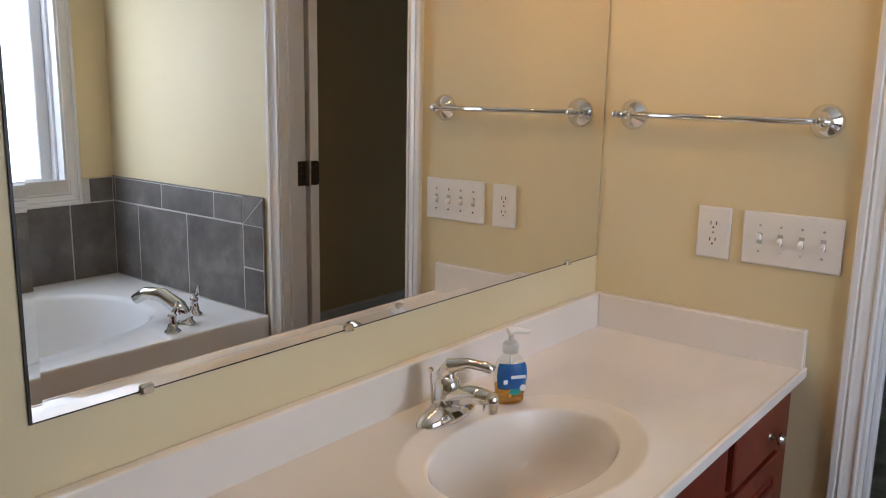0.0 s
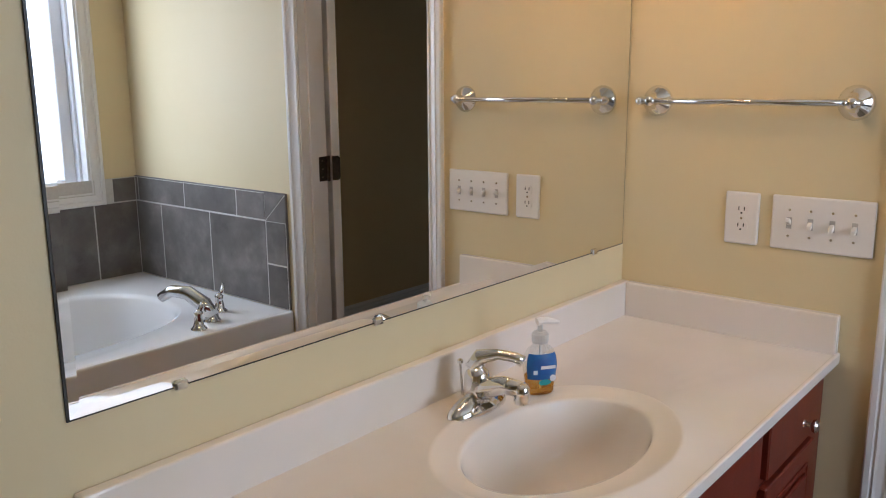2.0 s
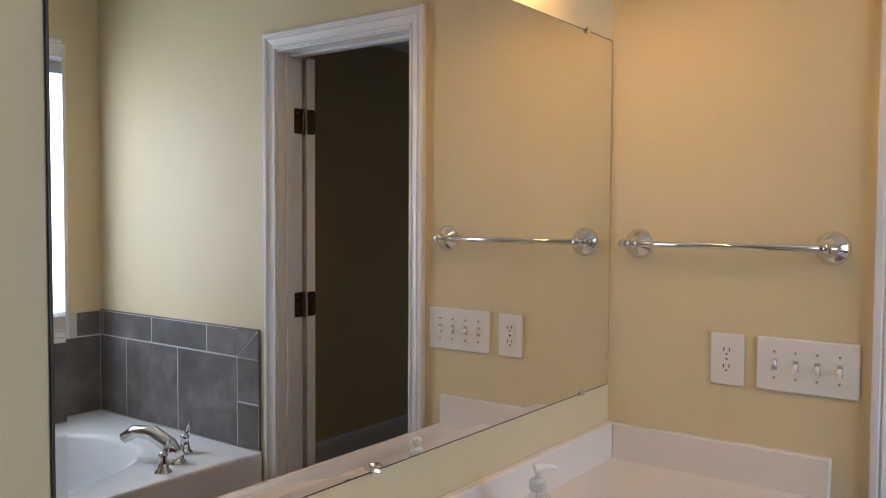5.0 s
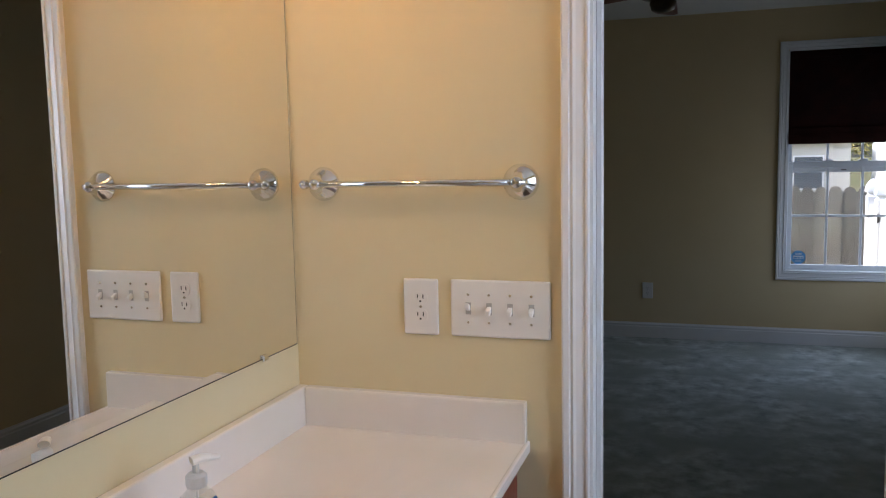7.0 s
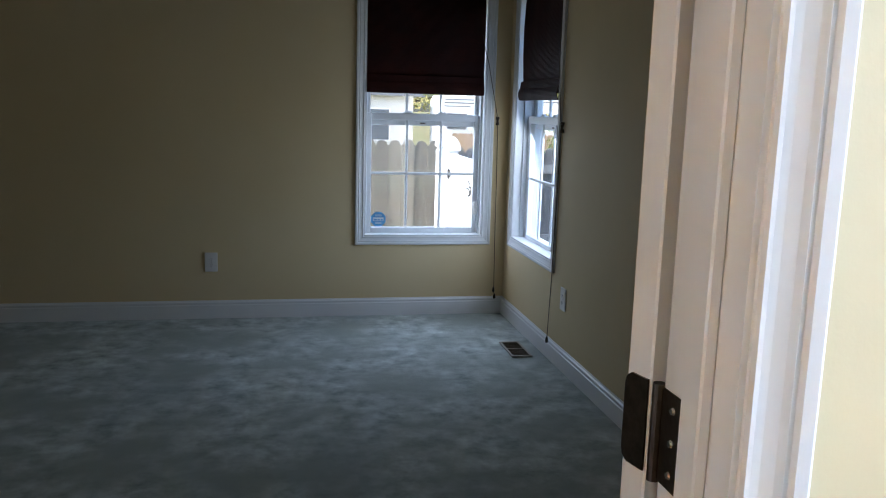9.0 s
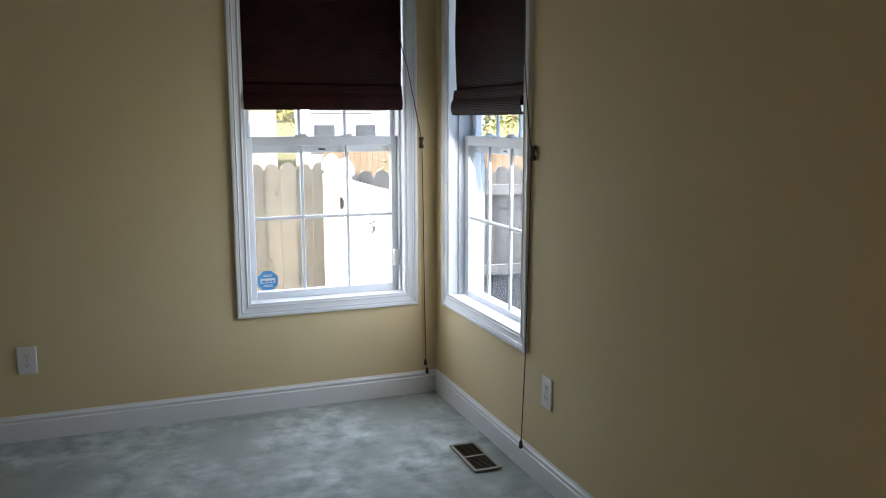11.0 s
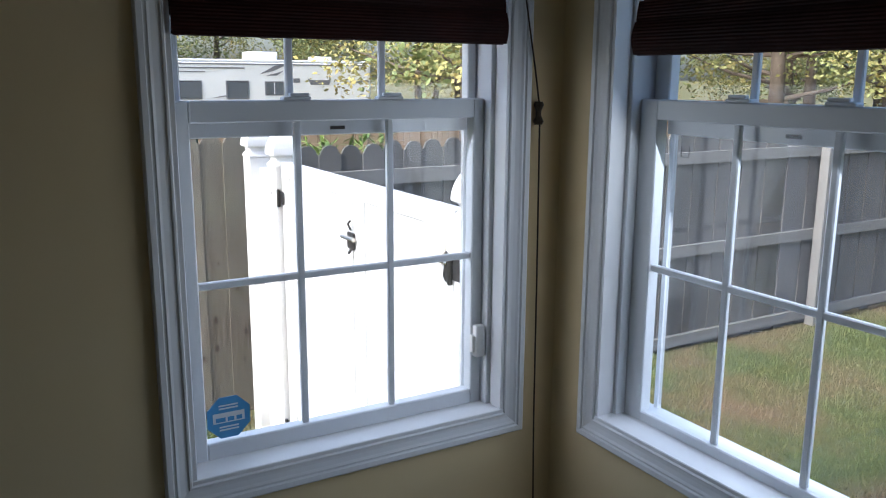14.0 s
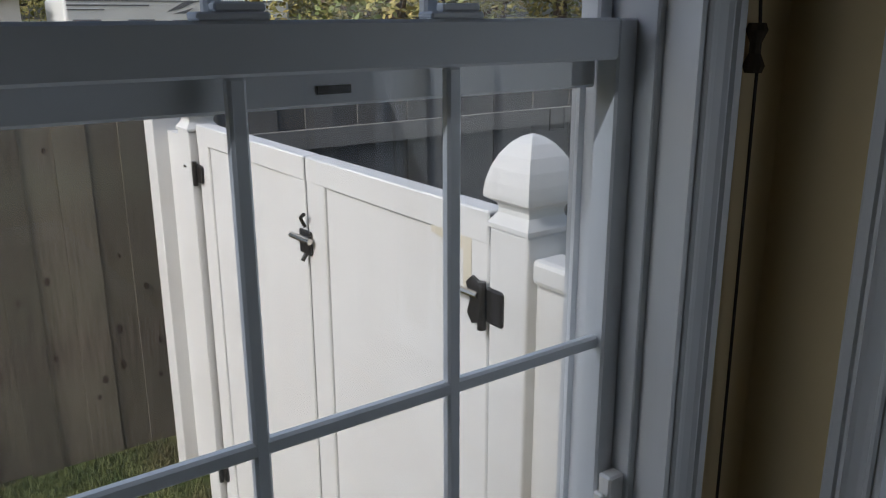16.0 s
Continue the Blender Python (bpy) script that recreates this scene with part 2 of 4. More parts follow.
def lathe(profile, n=24, sx=1.0, sy=1.0, axis="z"):
    """A turned body: profile rows of radius, height."""
    bm = bmesh.new()
    rings = []
    for r, h in profile:
        ring = []
        for k in range(n):
            a = 2 * math.pi * k / n
            p = (sx * r * math.cos(a), sy * r * math.sin(a), h)
            if axis == "y":
                p = (p[0], h, p[1])
            elif axis == "x":
                p = (h, p[0], p[1])
            ring.append(bm.verts.new(p))
        rings.append(ring)
    for r, s in zip(rings, rings[1:]):
        for k in range(n):
            bm.faces.new((r[k], r[(k + 1) % n], s[(k + 1) % n], s[k]))
    bm.faces.new(rings[0][::-1])
    bm.faces.new(rings[-1])
    return bm


def moulding(bm, start, way, length, across, out, profile, m0=0.0, m1=0.0):
    """A profile (across, out) run along way; m0, m1 mitre its ends."""
    start, way, across, out = Vector(start), Vector(way), Vector(across), Vector(out)
    a = [bm.verts.new(start + across * u + out * v + way * (m0 * u)) for u, v in profile]
    b = [bm.verts.new(start + across * u + out * v + way * (length + m1 * u)) for u, v in profile]
    k = len(profile)
    for i in range(k):
        bm.faces.new((a[i], a[(i + 1) % k], b[(i + 1) % k], b[i]))
    bm.faces.new(a[::-1])
    bm.faces.new(b)
    return bm


def prism(pts, depth, plane="xz"):
    """A flat outline given a depth, centred on the third axis."""
    bm = bmesh.new()
    def place(u, v, w):
        return {"xz": (u, w, v), "yz": (w, u, v), "xy": (u, v, w)}[plane]
    a = [bm.verts.new(place(u, v, 0)) for u, v in pts]
    b = [bm.verts.new(place(u, v, depth)) for u, v in pts]
    k = len(pts)
    for i in range(k):
        bm.faces.new((a[i], a[(i + 1) % k], b[(i + 1) % k], b[i]))
    bm.faces.new(a[::-1])
    bm.faces.new(b)
    return bm


CASING = [(0, 0), (0, .007), (.003, .010), (.007, .010), (.009, .007), (.016, .008), (.027, .011), (.033, .014), (.035, .0115), (.039, .0115), (.042, .016), (.053, .017), (.057, .014), (.057, 0)]
BASE = [(0, 0), (0, .014), (.086, .014), (.090, .010), (.096, .010), (.100, .013), (.106, .012), (.112, .006), (.118, .004), (.118, 0)]

# ---- rooms ----
MX, EY, BY = -1.023, 1.87, 1.98        # mirror wall, end wall, bedroom face of the end wall
FY, RX, LX = 6.653, 1.385, -3.2         # bedroom: far wall, window wall, left wall
TX, SY = 1.388, -2.6                    # bathroom: tub wall, back wall (unseen, set far off to darken reflections)
CH = 2.44
DL, DR, DH = -0.358, 0.266, 2.0       # doorway
W1 = (0.428, 1.216, 0.543, 2.14)         # clear openings of the bedroom windows
W2 = (5.642, 6.466, 0.558, 2.14)
W3 = (0.62, 1.652, 0.948, 2.05)


def wall_with_hole(axis, face, back, lo, hi, hole=None, z0=0.0, z1=CH):
    """A wall across x or y, with one opening cut through."""
    bm = bmesh.new()
    def put(u0, u1, a, b):
        if axis == "y":
            box(bm, (u0, min(face, back), a), (u1, max(face, back), b))
        else:
            box(bm, (min(face, back), u0, a), (max(face, back), u1, b))
    if hole:
        put(lo, hole[0], z0, z1)
        put(hole[1], hi, z0, z1)
        if hole[2] > z0:
            put(hole[0], hole[1], z0, hole[2])
        put(hole[0], hole[1], hole[3], z1)
    else:
        put(lo, hi, z0, z1)
    return bm


structure("wall_mirror", wall_with_hole("x", MX, MX - .12, SY, EY), PAINT, "cream painted wall behind the vanity mirror", "wall")
structure("wall_end", wall_with_hole("y", EY, BY, LX, TX + .12, (DL, DR, 0, DH)), PAINT, "cream painted wall with the bedroom doorway", "wall")
# unseen wall; its distance is chosen so the chrome mirrors a darker room
structure("wall_back", wall_with_hole("y", SY, SY - .12, MX - .12, TX + .12), PAINT, "unseen cream back wall set far off to darken chrome reflections", "wall")
structure("wall_tub", wall_with_hole("x", TX, TX + .17, SY, EY, W3), PAINT, "cream painted wall above the bathtub with a window", "wall")
# bedroom walls: cream paint tinted to stand for warm light
structure("wall_far", wall_with_hole("y", FY, FY + .17, LX - .12, RX + .17, W1, -.2, CH), PAINT_WARM, "cream painted bedroom wall with a window", "wall")
structure("wall_window", wall_with_hole("x", RX, RX + .17, BY, FY, W2, -.2, CH), PAINT_WARM, "cream painted bedroom wall with a corner window", "wall")
structure("wall_left", wall_with_hole("x", LX, LX - .12, BY, FY), PAINT_WARM, "cream painted bedroom wall", "wall")
structure("floor_bathroom", B((MX, SY, -.15), (TX, EY + .02, -.004)), VFLOOR, "beige sheet vinyl bathroom floor", "floor")
structure("ceiling", B((LX - .12, SY - .12, CH), (TX + .17, FY + .17, CH + .1)), CEIL, "flat off-white ceiling", "ceiling")

# carpet with a soft uneven pile
bm = bmesh.new()
bmesh.ops.create_grid(bm, x_segments=120, y_segments=120, size=0.5)
for v in bm.verts:
    v.co.x, v.co.y = LX + (v.co.x + .5) * (RX - LX), EY + .02 + (v.co.y + .5) * (FY - EY - .02)
    v.co.z = 0.003 * noise.noise(v.co * 5) + 0.002 * noise.noise(v.co * 17)
structure("carpet", bm, CARPET, "grey-green cut pile carpet with vacuum marks", "carpet", True)
structure("floor", B((LX, EY + .02, -.15), (RX, FY, -.01)), VFLOOR, "bedroom subfloor under the carpet", "floor")

# baseboards
def baseboard(start, way, length, out):
    bm = moulding(bmesh.new(), start, way, length, (0, 0, 1), out, BASE)
    structure("baseboard", bm, TRIM, "white painted baseboard with a moulded top", "baseboard")

baseboard((LX, FY, 0), (1, 0, 0), RX - LX, (0, -1, 0))
baseboard((RX, BY, 0), (0, 1, 0), FY - BY - .014, (-1, 0, 0))
baseboard((LX, BY, 0), (0, 1, 0), FY - BY - .014, (1, 0, 0))
baseboard((LX + .014, BY, 0), (1, 0, 0), DL - .047 - LX - .014, (0, 1, 0))
baseboard((DR + .047, BY, 0), (1, 0, 0), RX - DR - .061, (0, 1, 0))


def frame_trim(parent, u0, u1, z0, z1, face, axis, out, sill, name="casing", e=.006):
    """Mitred casing round an opening: head, sides and, with sill, the bottom."""
    def P(u, z):
        return (u, face, z) if axis == "y" else (face, u, z)
    U = Vector((1, 0, 0)) if axis == "y" else Vector((0, 1, 0))
    Z = Vector((0, 0, 1))
    zb = z0 - e if sill else z0
    part(name, moulding(bmesh.new(), P(u0 - e, zb), Z, z1 + e - zb, -U, out, CASING, -1 if sill else 0, 1), TRIM, parent)
    part(name, moulding(bmesh.new(), P(u1 + e, zb), Z, z1 + e - zb, U, out, CASING, -1 if sill else 0, 1), TRIM, parent)
    part(name, moulding(bmesh.new(), P(u0 - e, z1 + e), U, u1 - u0 + 2 * e, Z, out, CASING, -1, 1), TRIM, parent)
    if sill:
        part(name, moulding(bmesh.new(), P(u0 - e, z0 - e), U, u1 - u0 + 2 * e, -Z, out, CASING, -1, 1), TRIM, parent)


# ---- doorway ----
door = thing("door_1", (DR, BY, 0), "white panelled door swung fully open into the bedroom", "door", kind="structure")
fr = thing("door_frame", (0, 0, 0), "white moulded door casing and jambs between bathroom and bedroom", "door frame", kind="structure")
frame_trim(fr, DL, DR, 0, DH, EY, "y", Vector((0, -1, 0)), False, e=-.010)
frame_trim(fr, DL, DR, 0, DH, BY, "y", Vector((0, 1, 0)), False, e=-.010)
part("jamb", B((DL - .014, EY - .003, 0), (DL + .016, BY + .003, DH)), TRIM, fr)
part("jamb", B((DR - .016, EY - .003, 0), (DR + .014, BY + .003, DH)), TRIM, fr)
part("jamb", B((DL, EY - .003, DH - .018), (DR, BY + .003, DH + .012)), TRIM, fr)
part("stop", B((DL + .016, EY + .045, 0), (DL + .028, EY + .08, DH - .018), .002), TRIM, fr)
part("stop", B((DR - .028, EY + .03, 0), (DR - .016, EY + .062, DH - .018), .002), TRIM, fr)
part("stop", B((DL + .028, EY + .045, DH - .03), (DR - .028, EY + .08, DH - .018), .002), TRIM, fr)
# door leaf, swung round against the bedroom wall
door.rotation_euler = (0, 0, radians(14))
door.location = (DR - .024, BY + .020, 0)
leaf = part("leaf", B((.004, .002, .012), (.52, .037, DH - .02), .002), TRIM, door)
for z0, z1 in ((.22, .85), (1.0, 1.82)):
    for x0, x1 in ((.07, .235), (.29, .455)):
        for y0, y1 in ((-.002, .001), (.038, .041)):
            part("panel", B((x0, y0, z0), (x1, y1, z1), .001), TRIM, leaf)
part("knob", lathe([(.008, .037), (.008, .06), (.026, .07), (.028, .085), (.018, .098)], 16, axis="y"), BRONZE, door).location = (.46, 0, .95)
for hz in (.24, 1.088, 1.75):
    hg = part("hinge", B((DR - .0185, BY - .036, hz - .045), (DR - .016, BY + .002, hz + .045), .001), BRONZE, fr, "dark bronze butt hinge")
    bm = tube(bmesh.new(), [(DR - .019, BY + .008, hz - .047), (DR - .019, BY + .008, hz + .047)], .006, 10)
    part("hinge_pin", bm, BRONZE, hg)
    for k in (-.03, 0, .03):
        part("screw", lathe([(.004, 0), (.003, -.002)], 8, axis="x"), NICKEL, hg).location = (DR - .0186, BY - .02, hz + k)
    part("hinge_leaf", prism([(.003, hz - .045), (.027, hz - .045), (.034, hz - .040), (.036, hz - .033), (.036, hz + .033), (.034, hz + .040), (.027, hz + .045), (.003, hz + .045)], .002, "yz"), BRONZE, door).location = (.0015, 0, 0)


# ---- windows ----
def sash_window(name, u0, u1, z0, z1, face, axis, inward, gl, gz, vbars, hbar, rail, label, screen=True, panes=GLASS):
    """A double-hung window: jambs, stool, two sashes with bars and panes. inward: -1 if the room lies towards smaller numbers."""
    w = thing(name, (0, 0, 0), label, "window", kind="structure")
    s = -inward
    def bx(a, b, c, d, z_0, z_1, bev=0.0):
        if c >= .05:
            c, d = c + .018, d + .018
        n0, n1 = face + s * c, face + s * d
        n0, n1 = min(n0, n1), max(n0, n1)
        return B((a, n0, z_0), (b, n1, z_1), bev) if axis == "y" else B((n0, a, z_0), (n1, b, z_1), bev)
    out = Vector((0, inward, 0)) if axis == "y" else Vector((inward, 0, 0))
    frame_trim(w, u0, u1, z0, z1, face, axis, out, True, "casing")
    part("jamb", bx(u0 - .012, u0 + .004, -.004, .172, z0 + .004, z1 - .004), TRIM, w)
    part("jamb", bx(u1 - .004, u1 + .012, -.004, .172, z0 + .004, z1 - .004), TRIM, w)
    part("jamb", bx(u0, u1, -.004, .172, z1 - .004, z1 + .012), TRIM, w)
    part("sill", bx(u0 - .012, u1 + .012, -.006, .178, z0 - .012, z0 + .004, .002), TRIM, w)
    part("track", bx(u0, u0 + .016, .045, .16, z0, z1, .002), VINYL, w)
    part("track", bx(u1 - .016, u1, .045, .16, z0, z1, .002), VINYL, w)
    g0, g1 = gl
    top = z1 - .004
    lo = part("lower_sash", bx(u0 + .016, g0, .055, .09, z0 + .002, rail + .034, .003), VINYL, w)
    part("stile", bx(g1, u1 - .016, .055, .09, z0 + .002, rail + .034, .003), VINYL, lo)
    part("bottom_rail", bx(g0, g1, .055, .09, z0 + .002, gz, .003), VINYL, lo)
    part("meeting_rail", bx(g0, g1, .053, .09, rail - .012, rail + .034, .003), VINYL, lo)
    up = part("upper_sash", bx(u0 + .018, g0 - .006, .094, .126, rail, top, .003), VINYL, w)
    part("stile", bx(g1 + .006, u1 - .018, .094, .126, rail, top, .003), VINYL, up)
    part("top_rail", bx(g0, g1, .094, .126, top - .04, top, .003), VINYL, up)
    part("check_rail", bx(g0 - .006, g1 + .006, .094, .126, rail - .046, rail + .018, .003), VINYL, up)
    hw = .0085
    for v in vbars:
        part("glazing_bar", bx(v - hw, v + hw, .062, .076, gz, rail - .012, .003), VINYL, lo)
        part("glazing_bar", bx(v - hw, v + hw, .102, .116, rail + .018, top - .04, .003), VINYL, up)
        lk = part("sash_lock", bx(v - .032, v + .032, .056, .082, rail + .034, rail + .041, .002), VINYL, lo, "small vinyl sash lock")
        part("lever", bx(v - .016, v + .03, .06, .074, rail + .041, rail + .049, .002), VINYL, lk)
    edges = [g0, *vbars, g1]
    if hbar:
        part("glazing_bar", bx(g0, g1, .0625, .0755, hbar - hw, hbar + hw, .003), VINYL, lo)
        hb2 = (rail + top) / 2
        part("glazing_bar", bx(g0, g1, .1025, .1155, hb2 - hw, hb2 + hw, .003), VINYL, up)
    pl = part("pane", bx(g0, g1, .0685, .0695, gz, rail - .012), panes, lo, "clear glass pane")
    pu = part("pane", bx(g0 - .006, g1 + .006, .1085, .1095, rail + .018, top - .04), panes, up, "clear glass pane")
    pl.visible_shadow = pu.visible_shadow = False
    if screen:
        sc = part("insect_screen", bx(g0 - .022, g1 + .022, .142, .1425, z0 + .02, rail + .03), SCREEN, w, "fine dark insect screen")
        sc.visible_shadow = False
        part("screen_frame", bx(g0 - .034, g0 - .022, .136, .15, z0 + .01, rail + .03), VINYL, w)
        part("screen_frame", bx(g1 + .022, g1 + .034, .136, .15, z0 + .01, rail + .03), VINYL, w)
        for c in (g0 + .012, g1 - .012):
            part("pull_tab", tube(bmesh.new(), [((c - .012) if axis == "y" else face + s * .158, face + s * .158 if axis == "y" else c - .012, rail - .075), ((c - .012) if axis == "y" else face + s * .158, face + s * .158 if axis == "y" else c - .012, rail - .10), ((c + .012) if axis == "y" else face + s * .158, face + s * .158 if axis == "y" else c + .012, rail - .10), ((c + .012) if axis == "y" else face + s * .158, face + s * .158 if axis == "y" else c + .012, rail - .075)], .0012, 6), BLACK, w)
        part("maker_tag", bx((g0 + g1) / 2 - .02, (g0 + g1) / 2 + .016, .0915, .0935, rail - .034, rail - .026), BLACK, lo, "small dark tag")
    return w


win1 = sash_window("window_1", W1[0], W1[1], W1[2], W1[3], FY, "y", -1, (.476, 1.168), .585, (.712, .941), .947, 1.310, "white double-hung window with six-pane grilles looking at a gate")
win2 = sash_window("window_2", W2[0], W2[1], W2[2], W2[3], RX, "x", -1, (5.722, 6.394), .587, (5.939, 6.171), .951, 1.314, "white double-hung window with six-pane grilles looking at a lawn")
win3 = sash_window("window_3", W3[0], W3[1], W3[2], W3[3], TX, "x", -1, (.69, 1.585), 1.0, (), None, 1.93, "white double-hung bathroom window above the tub with frosted panes", False, FROST)
# alarm contact and sticker on the first window
sn = thing("window_sensor", (1.185, FY + .060, .678), "small white plastic alarm sensor on the sash edge", "sensor")
part("case", B((-.014, -.010, 0), (.014, .012, .085), .003), PLATE, sn)
part("magnet", B((-.022, -.004, .012), (-.0145, .012, .06), .002), PLATE, sn)
st = thing("window_sticker", (.529, FY + .084, .638), "blue octagonal security sticker with white print on glass", "sticker")
oc = [(.053 * math.cos(radians(22.5 + 45 * k)), .053 * math.sin(radians(22.5 + 45 * k))) for k in range(8)]
part("backing", prism(oc, .0006), BLUE, st)
part("print_bar", B((-.036, -.0008, -.012), (.036, -.0002, .012)), WHITE, st)
for x0, x1, z0, z1 in ((-.03, -.008, -.009, .009), (-.003, .012, -.009, .009), (.017, .03, -.009, .009)):
    part("print_bar", B((x0, -.0014, z0), (x1, -.0009, z1 - .008)), BLUE, st)
for k, z in enumerate((.022, .029, -.022, -.029)):
    part("print_bar", B((-.022, -.0008, z - .0018), (.022, -.0002, z + .0018)), WHITE, st)

# ---- bedroom things ----
def roman_shade(u0, u1, ztop, zbot, face, axis, label):
    """A woven reed shade: hundreds of thin slats in one rippled sheet, with stacked folds at the foot."""
    sh = thing("roman_shade", (0, 0, 0), label, "window shade", "bedroom shades")
    def P(u, n, z):
        return (u, face + n, z) if axis == "y" else (face + n, u, z)
    def sheet(z0, z1, n0, thick, bow=0.0, pitch=.0065):
        bm = bmesh.new()
        steps = int((z1 - z0) / pitch)
        rows = []
        for i in range(steps * 2 + 1):
            z = z0 + (z1 - z0) * i / (steps * 2)
            rip = .0012 if i % 2 else 0
            bw = bow * math.sin(math.pi * (z - z0) / (z1 - z0))
            rows.append([bm.verts.new(P(u0 + (u1 - u0) * k / 8, n0 + rip - bw + .0015 * math.sin(k * 2.1 + z0 * 9), z)) for k in range(9)])
        for a, b in zip(rows, rows[1:]):
            for k in range(8):
                bm.faces.new((a[k], a[k + 1], b[k + 1], b[k]))
        geo = bmesh.ops.extrude_face_region(bm, geom=bm.faces[:])
        for v in [g for g in geo["geom"] if isinstance(g, bmesh.types.BMVert)]:
            v.co += Vector((0, thick, 0)) if axis == "y" else Vector((thick, 0, 0))
        return bm
    part("panel", sheet(zbot + .06, ztop, .006, .003, .012), SHADE, sh, "dark cherry woven reed panel")
    part("fold", sheet(zbot + .035, zbot + .115, -.010, .004, .006), SHADE, sh, "stacked reed fold")
    part("fold", sheet(zbot, zbot + .07, -.020, .004, .008), SHADE, sh, "stacked reed fold")
    hr = B((u0, face - .004, ztop - .05), (u1, face + .028, ztop - .004), .003) if axis == "y" else B((face - .004, u0, ztop - .05), (face + .028, u1, ztop - .004), .003)
    part("head_rail", hr, SHADE, sh)
    bb = tube(bmesh.new(), [P(u0 + .005, -.012, zbot + .004), P(u1 - .005, -.012, zbot + .004)], .006, 8)
    part("bottom_bar", bb, SHADE, sh)
    return sh


roman_shade(.432, 1.203, 2.135, 1.473, FY + .008, "y", "dark cherry woven roman shade half lowered in a window")
roman_shade(5.648, 6.392, 2.135, 1.446, RX + .008, "x", "dark cherry woven roman shade half lowered in the corner window")


def pull_cord(pts, cleat, tassels, label):
    c = thing("shade_cord", pts[0], label, "pull cord", "shade cords")
    o = Vector(pts[0])
    rel = [tuple(Vector(p) - o) for p in pts]
    part("cord", tube(bmesh.new(), rel, .0022, 6), CORD, c)
    cl = Vector(cleat) - o
    part("cleat", lathe([(.010, -.028), (.013, -.02), (.007, -.006), (.007, .006), (.013, .02), (.010, .028)], 10), BRONZE, c).location = cl
    for t in tassels:
        part("tassel", lathe([(.003, .022), (.006, .016), (.009, 0), (.009, -.010), (.004, -.014)], 10), BLACK, c, "black cord tassel").location = Vector(t) - o


pull_cord([(1.182, FY - .024, 1.86), (1.199, FY - .026, 1.77), (1.226, FY - .026, 1.68), (1.283, FY - .022, 1.41), (1.303, FY - .017, 1.32), (1.310, FY - .016, .9), (1.314, FY - .016, .5), (1.320, FY - .02, .14)],
          (1.303, FY - .012, 1.31), [(1.316, FY - .022, .165), (1.324, FY - .024, .118)], "thin brown shade cord looped on a wall cleat")
pull_cord([(RX - .026, 5.600, 1.95), (RX - .026, 5.595, 1.64), (RX - .024, 5.556, 1.40), (RX - .018, 5.541, 1.30), (RX - .02, 5.550, .8), (RX - .022, 5.562, .45), (RX - .024, 5.582, .12)],
          (RX - .012, 5.541, 1.298), [(RX - .024, 5.584, .108)], "thin brown shade cord hanging beside the corner window")


def outlet(m, label, group="", toggles=0):
    """A wall plate facing -y in its own frame: a duplex socket, or a row of toggle switches."""
    w, h = (.080, .124) if not toggles else (.034 + .046 * toggles, .124)
    o = thing("wall_outlet" if not toggles else "light_switch", (0, 0, 0), label, "outlet" if not toggles else "light switch", group)
    o.matrix_world = m
    part("plate", B((-w / 2, -.007, -h / 2), (w / 2, 0, h / 2), .004, 2), PLATE, o)
    if not toggles:
        for z in (-.0195, .0195):
            pts = [(.0165 * math.cos(a) * 1.0, z + max(-.0135, min(.0135, .0175 * math.sin(a)))) for a in [2 * math.pi * k / 20 for k in range(20)]]
            f = part("socket", prism(pts, -.009), PLATE, o)
            for x in (-.0065, .0065):
                part("slot", B((x - .0011, -.0096, z - .001), (x + .0011, -.0089, z + .008)), SLOT, f)
            part("slot", lathe([(.0024, -.0096), (.0024, -.0089)], 8, axis="y"), SLOT, f).location = (0, 0, z - .007)
        part("screw", lathe([(.003, -.0085), (.003, -.0068)], 8, axis="y"), NICKEL, o)
    else:
        for k in range(toggles):
            x = (k - (toggles - 1) / 2) * .046
            # grey slip painting the toggle's shadow on the white plate
            part("surround", B((x - .006, -.0076, -.013), (x + .006, -.0068, .013)), TOGSHADE, o)
            bm = bmesh.new()
            up = 1 if k == 0 else -1
            box(bm, (x - .0048, -.020, -.006), (x + .0048, -.006, .006), .0015)
            for v in bm.verts:
                v.co.z += up * (-.006 - v.co.y) * .55
            part("toggle", bm, PLATE, o, "white toggle")
            for z in (-.030, .030):
                part("screw", lathe([(.003, -.0082), (.0026, -.0068)], 8, axis="y"), NICKEL, o).location = (x, 0, z)
    return o


outlet(pose(-.7155, EY, 1.078), "white duplex outlet above the vanity end splash", "bathroom plates")
outlet(pose(-.538, EY, 1.078), "white four-gang toggle switch plate beside the doorway", "bathroom plates", 4)
outlet(pose(-.551, FY, .370), "white duplex outlet low on the far bedroom wall", "bedroom outlets")
outlet(pose(RX, 5.407, .386, 0, 0, -90), "white duplex outlet below the corner window", "bedroom outlets")

vent = thing("floor_register", (1.233, 5.765, .004), "brown metal floor register set into carpet", "vent")
bm = bmesh.new()
for lo, hi in (((-.06, -.145, 0), (-.048, .145, .006)), ((.048, -.145, 0), (.06, .145, .006)), ((-.048, -.145, 0), (.048, -.132, .006)), ((-.048, .132, 0), (.048, .145, .006)), ((-.048, -.006, 0), (.048, .006, .006))):
    box(bm, lo, hi)
part("frame", bm, ramp_mat("tan_register_metal", (.30, .27, .22), (.36, .33, .28), 20, .5, .4), vent)
part("backing", B((-.05, -.134, -.002), (.05, .134, .0005)), SLOT, vent)
for k in range(22):
    y = -.125 + k * .0119
    part("slat", B((-.047, y - .002, .001), (.047, y + .002, .0045)), BRONZE, vent)

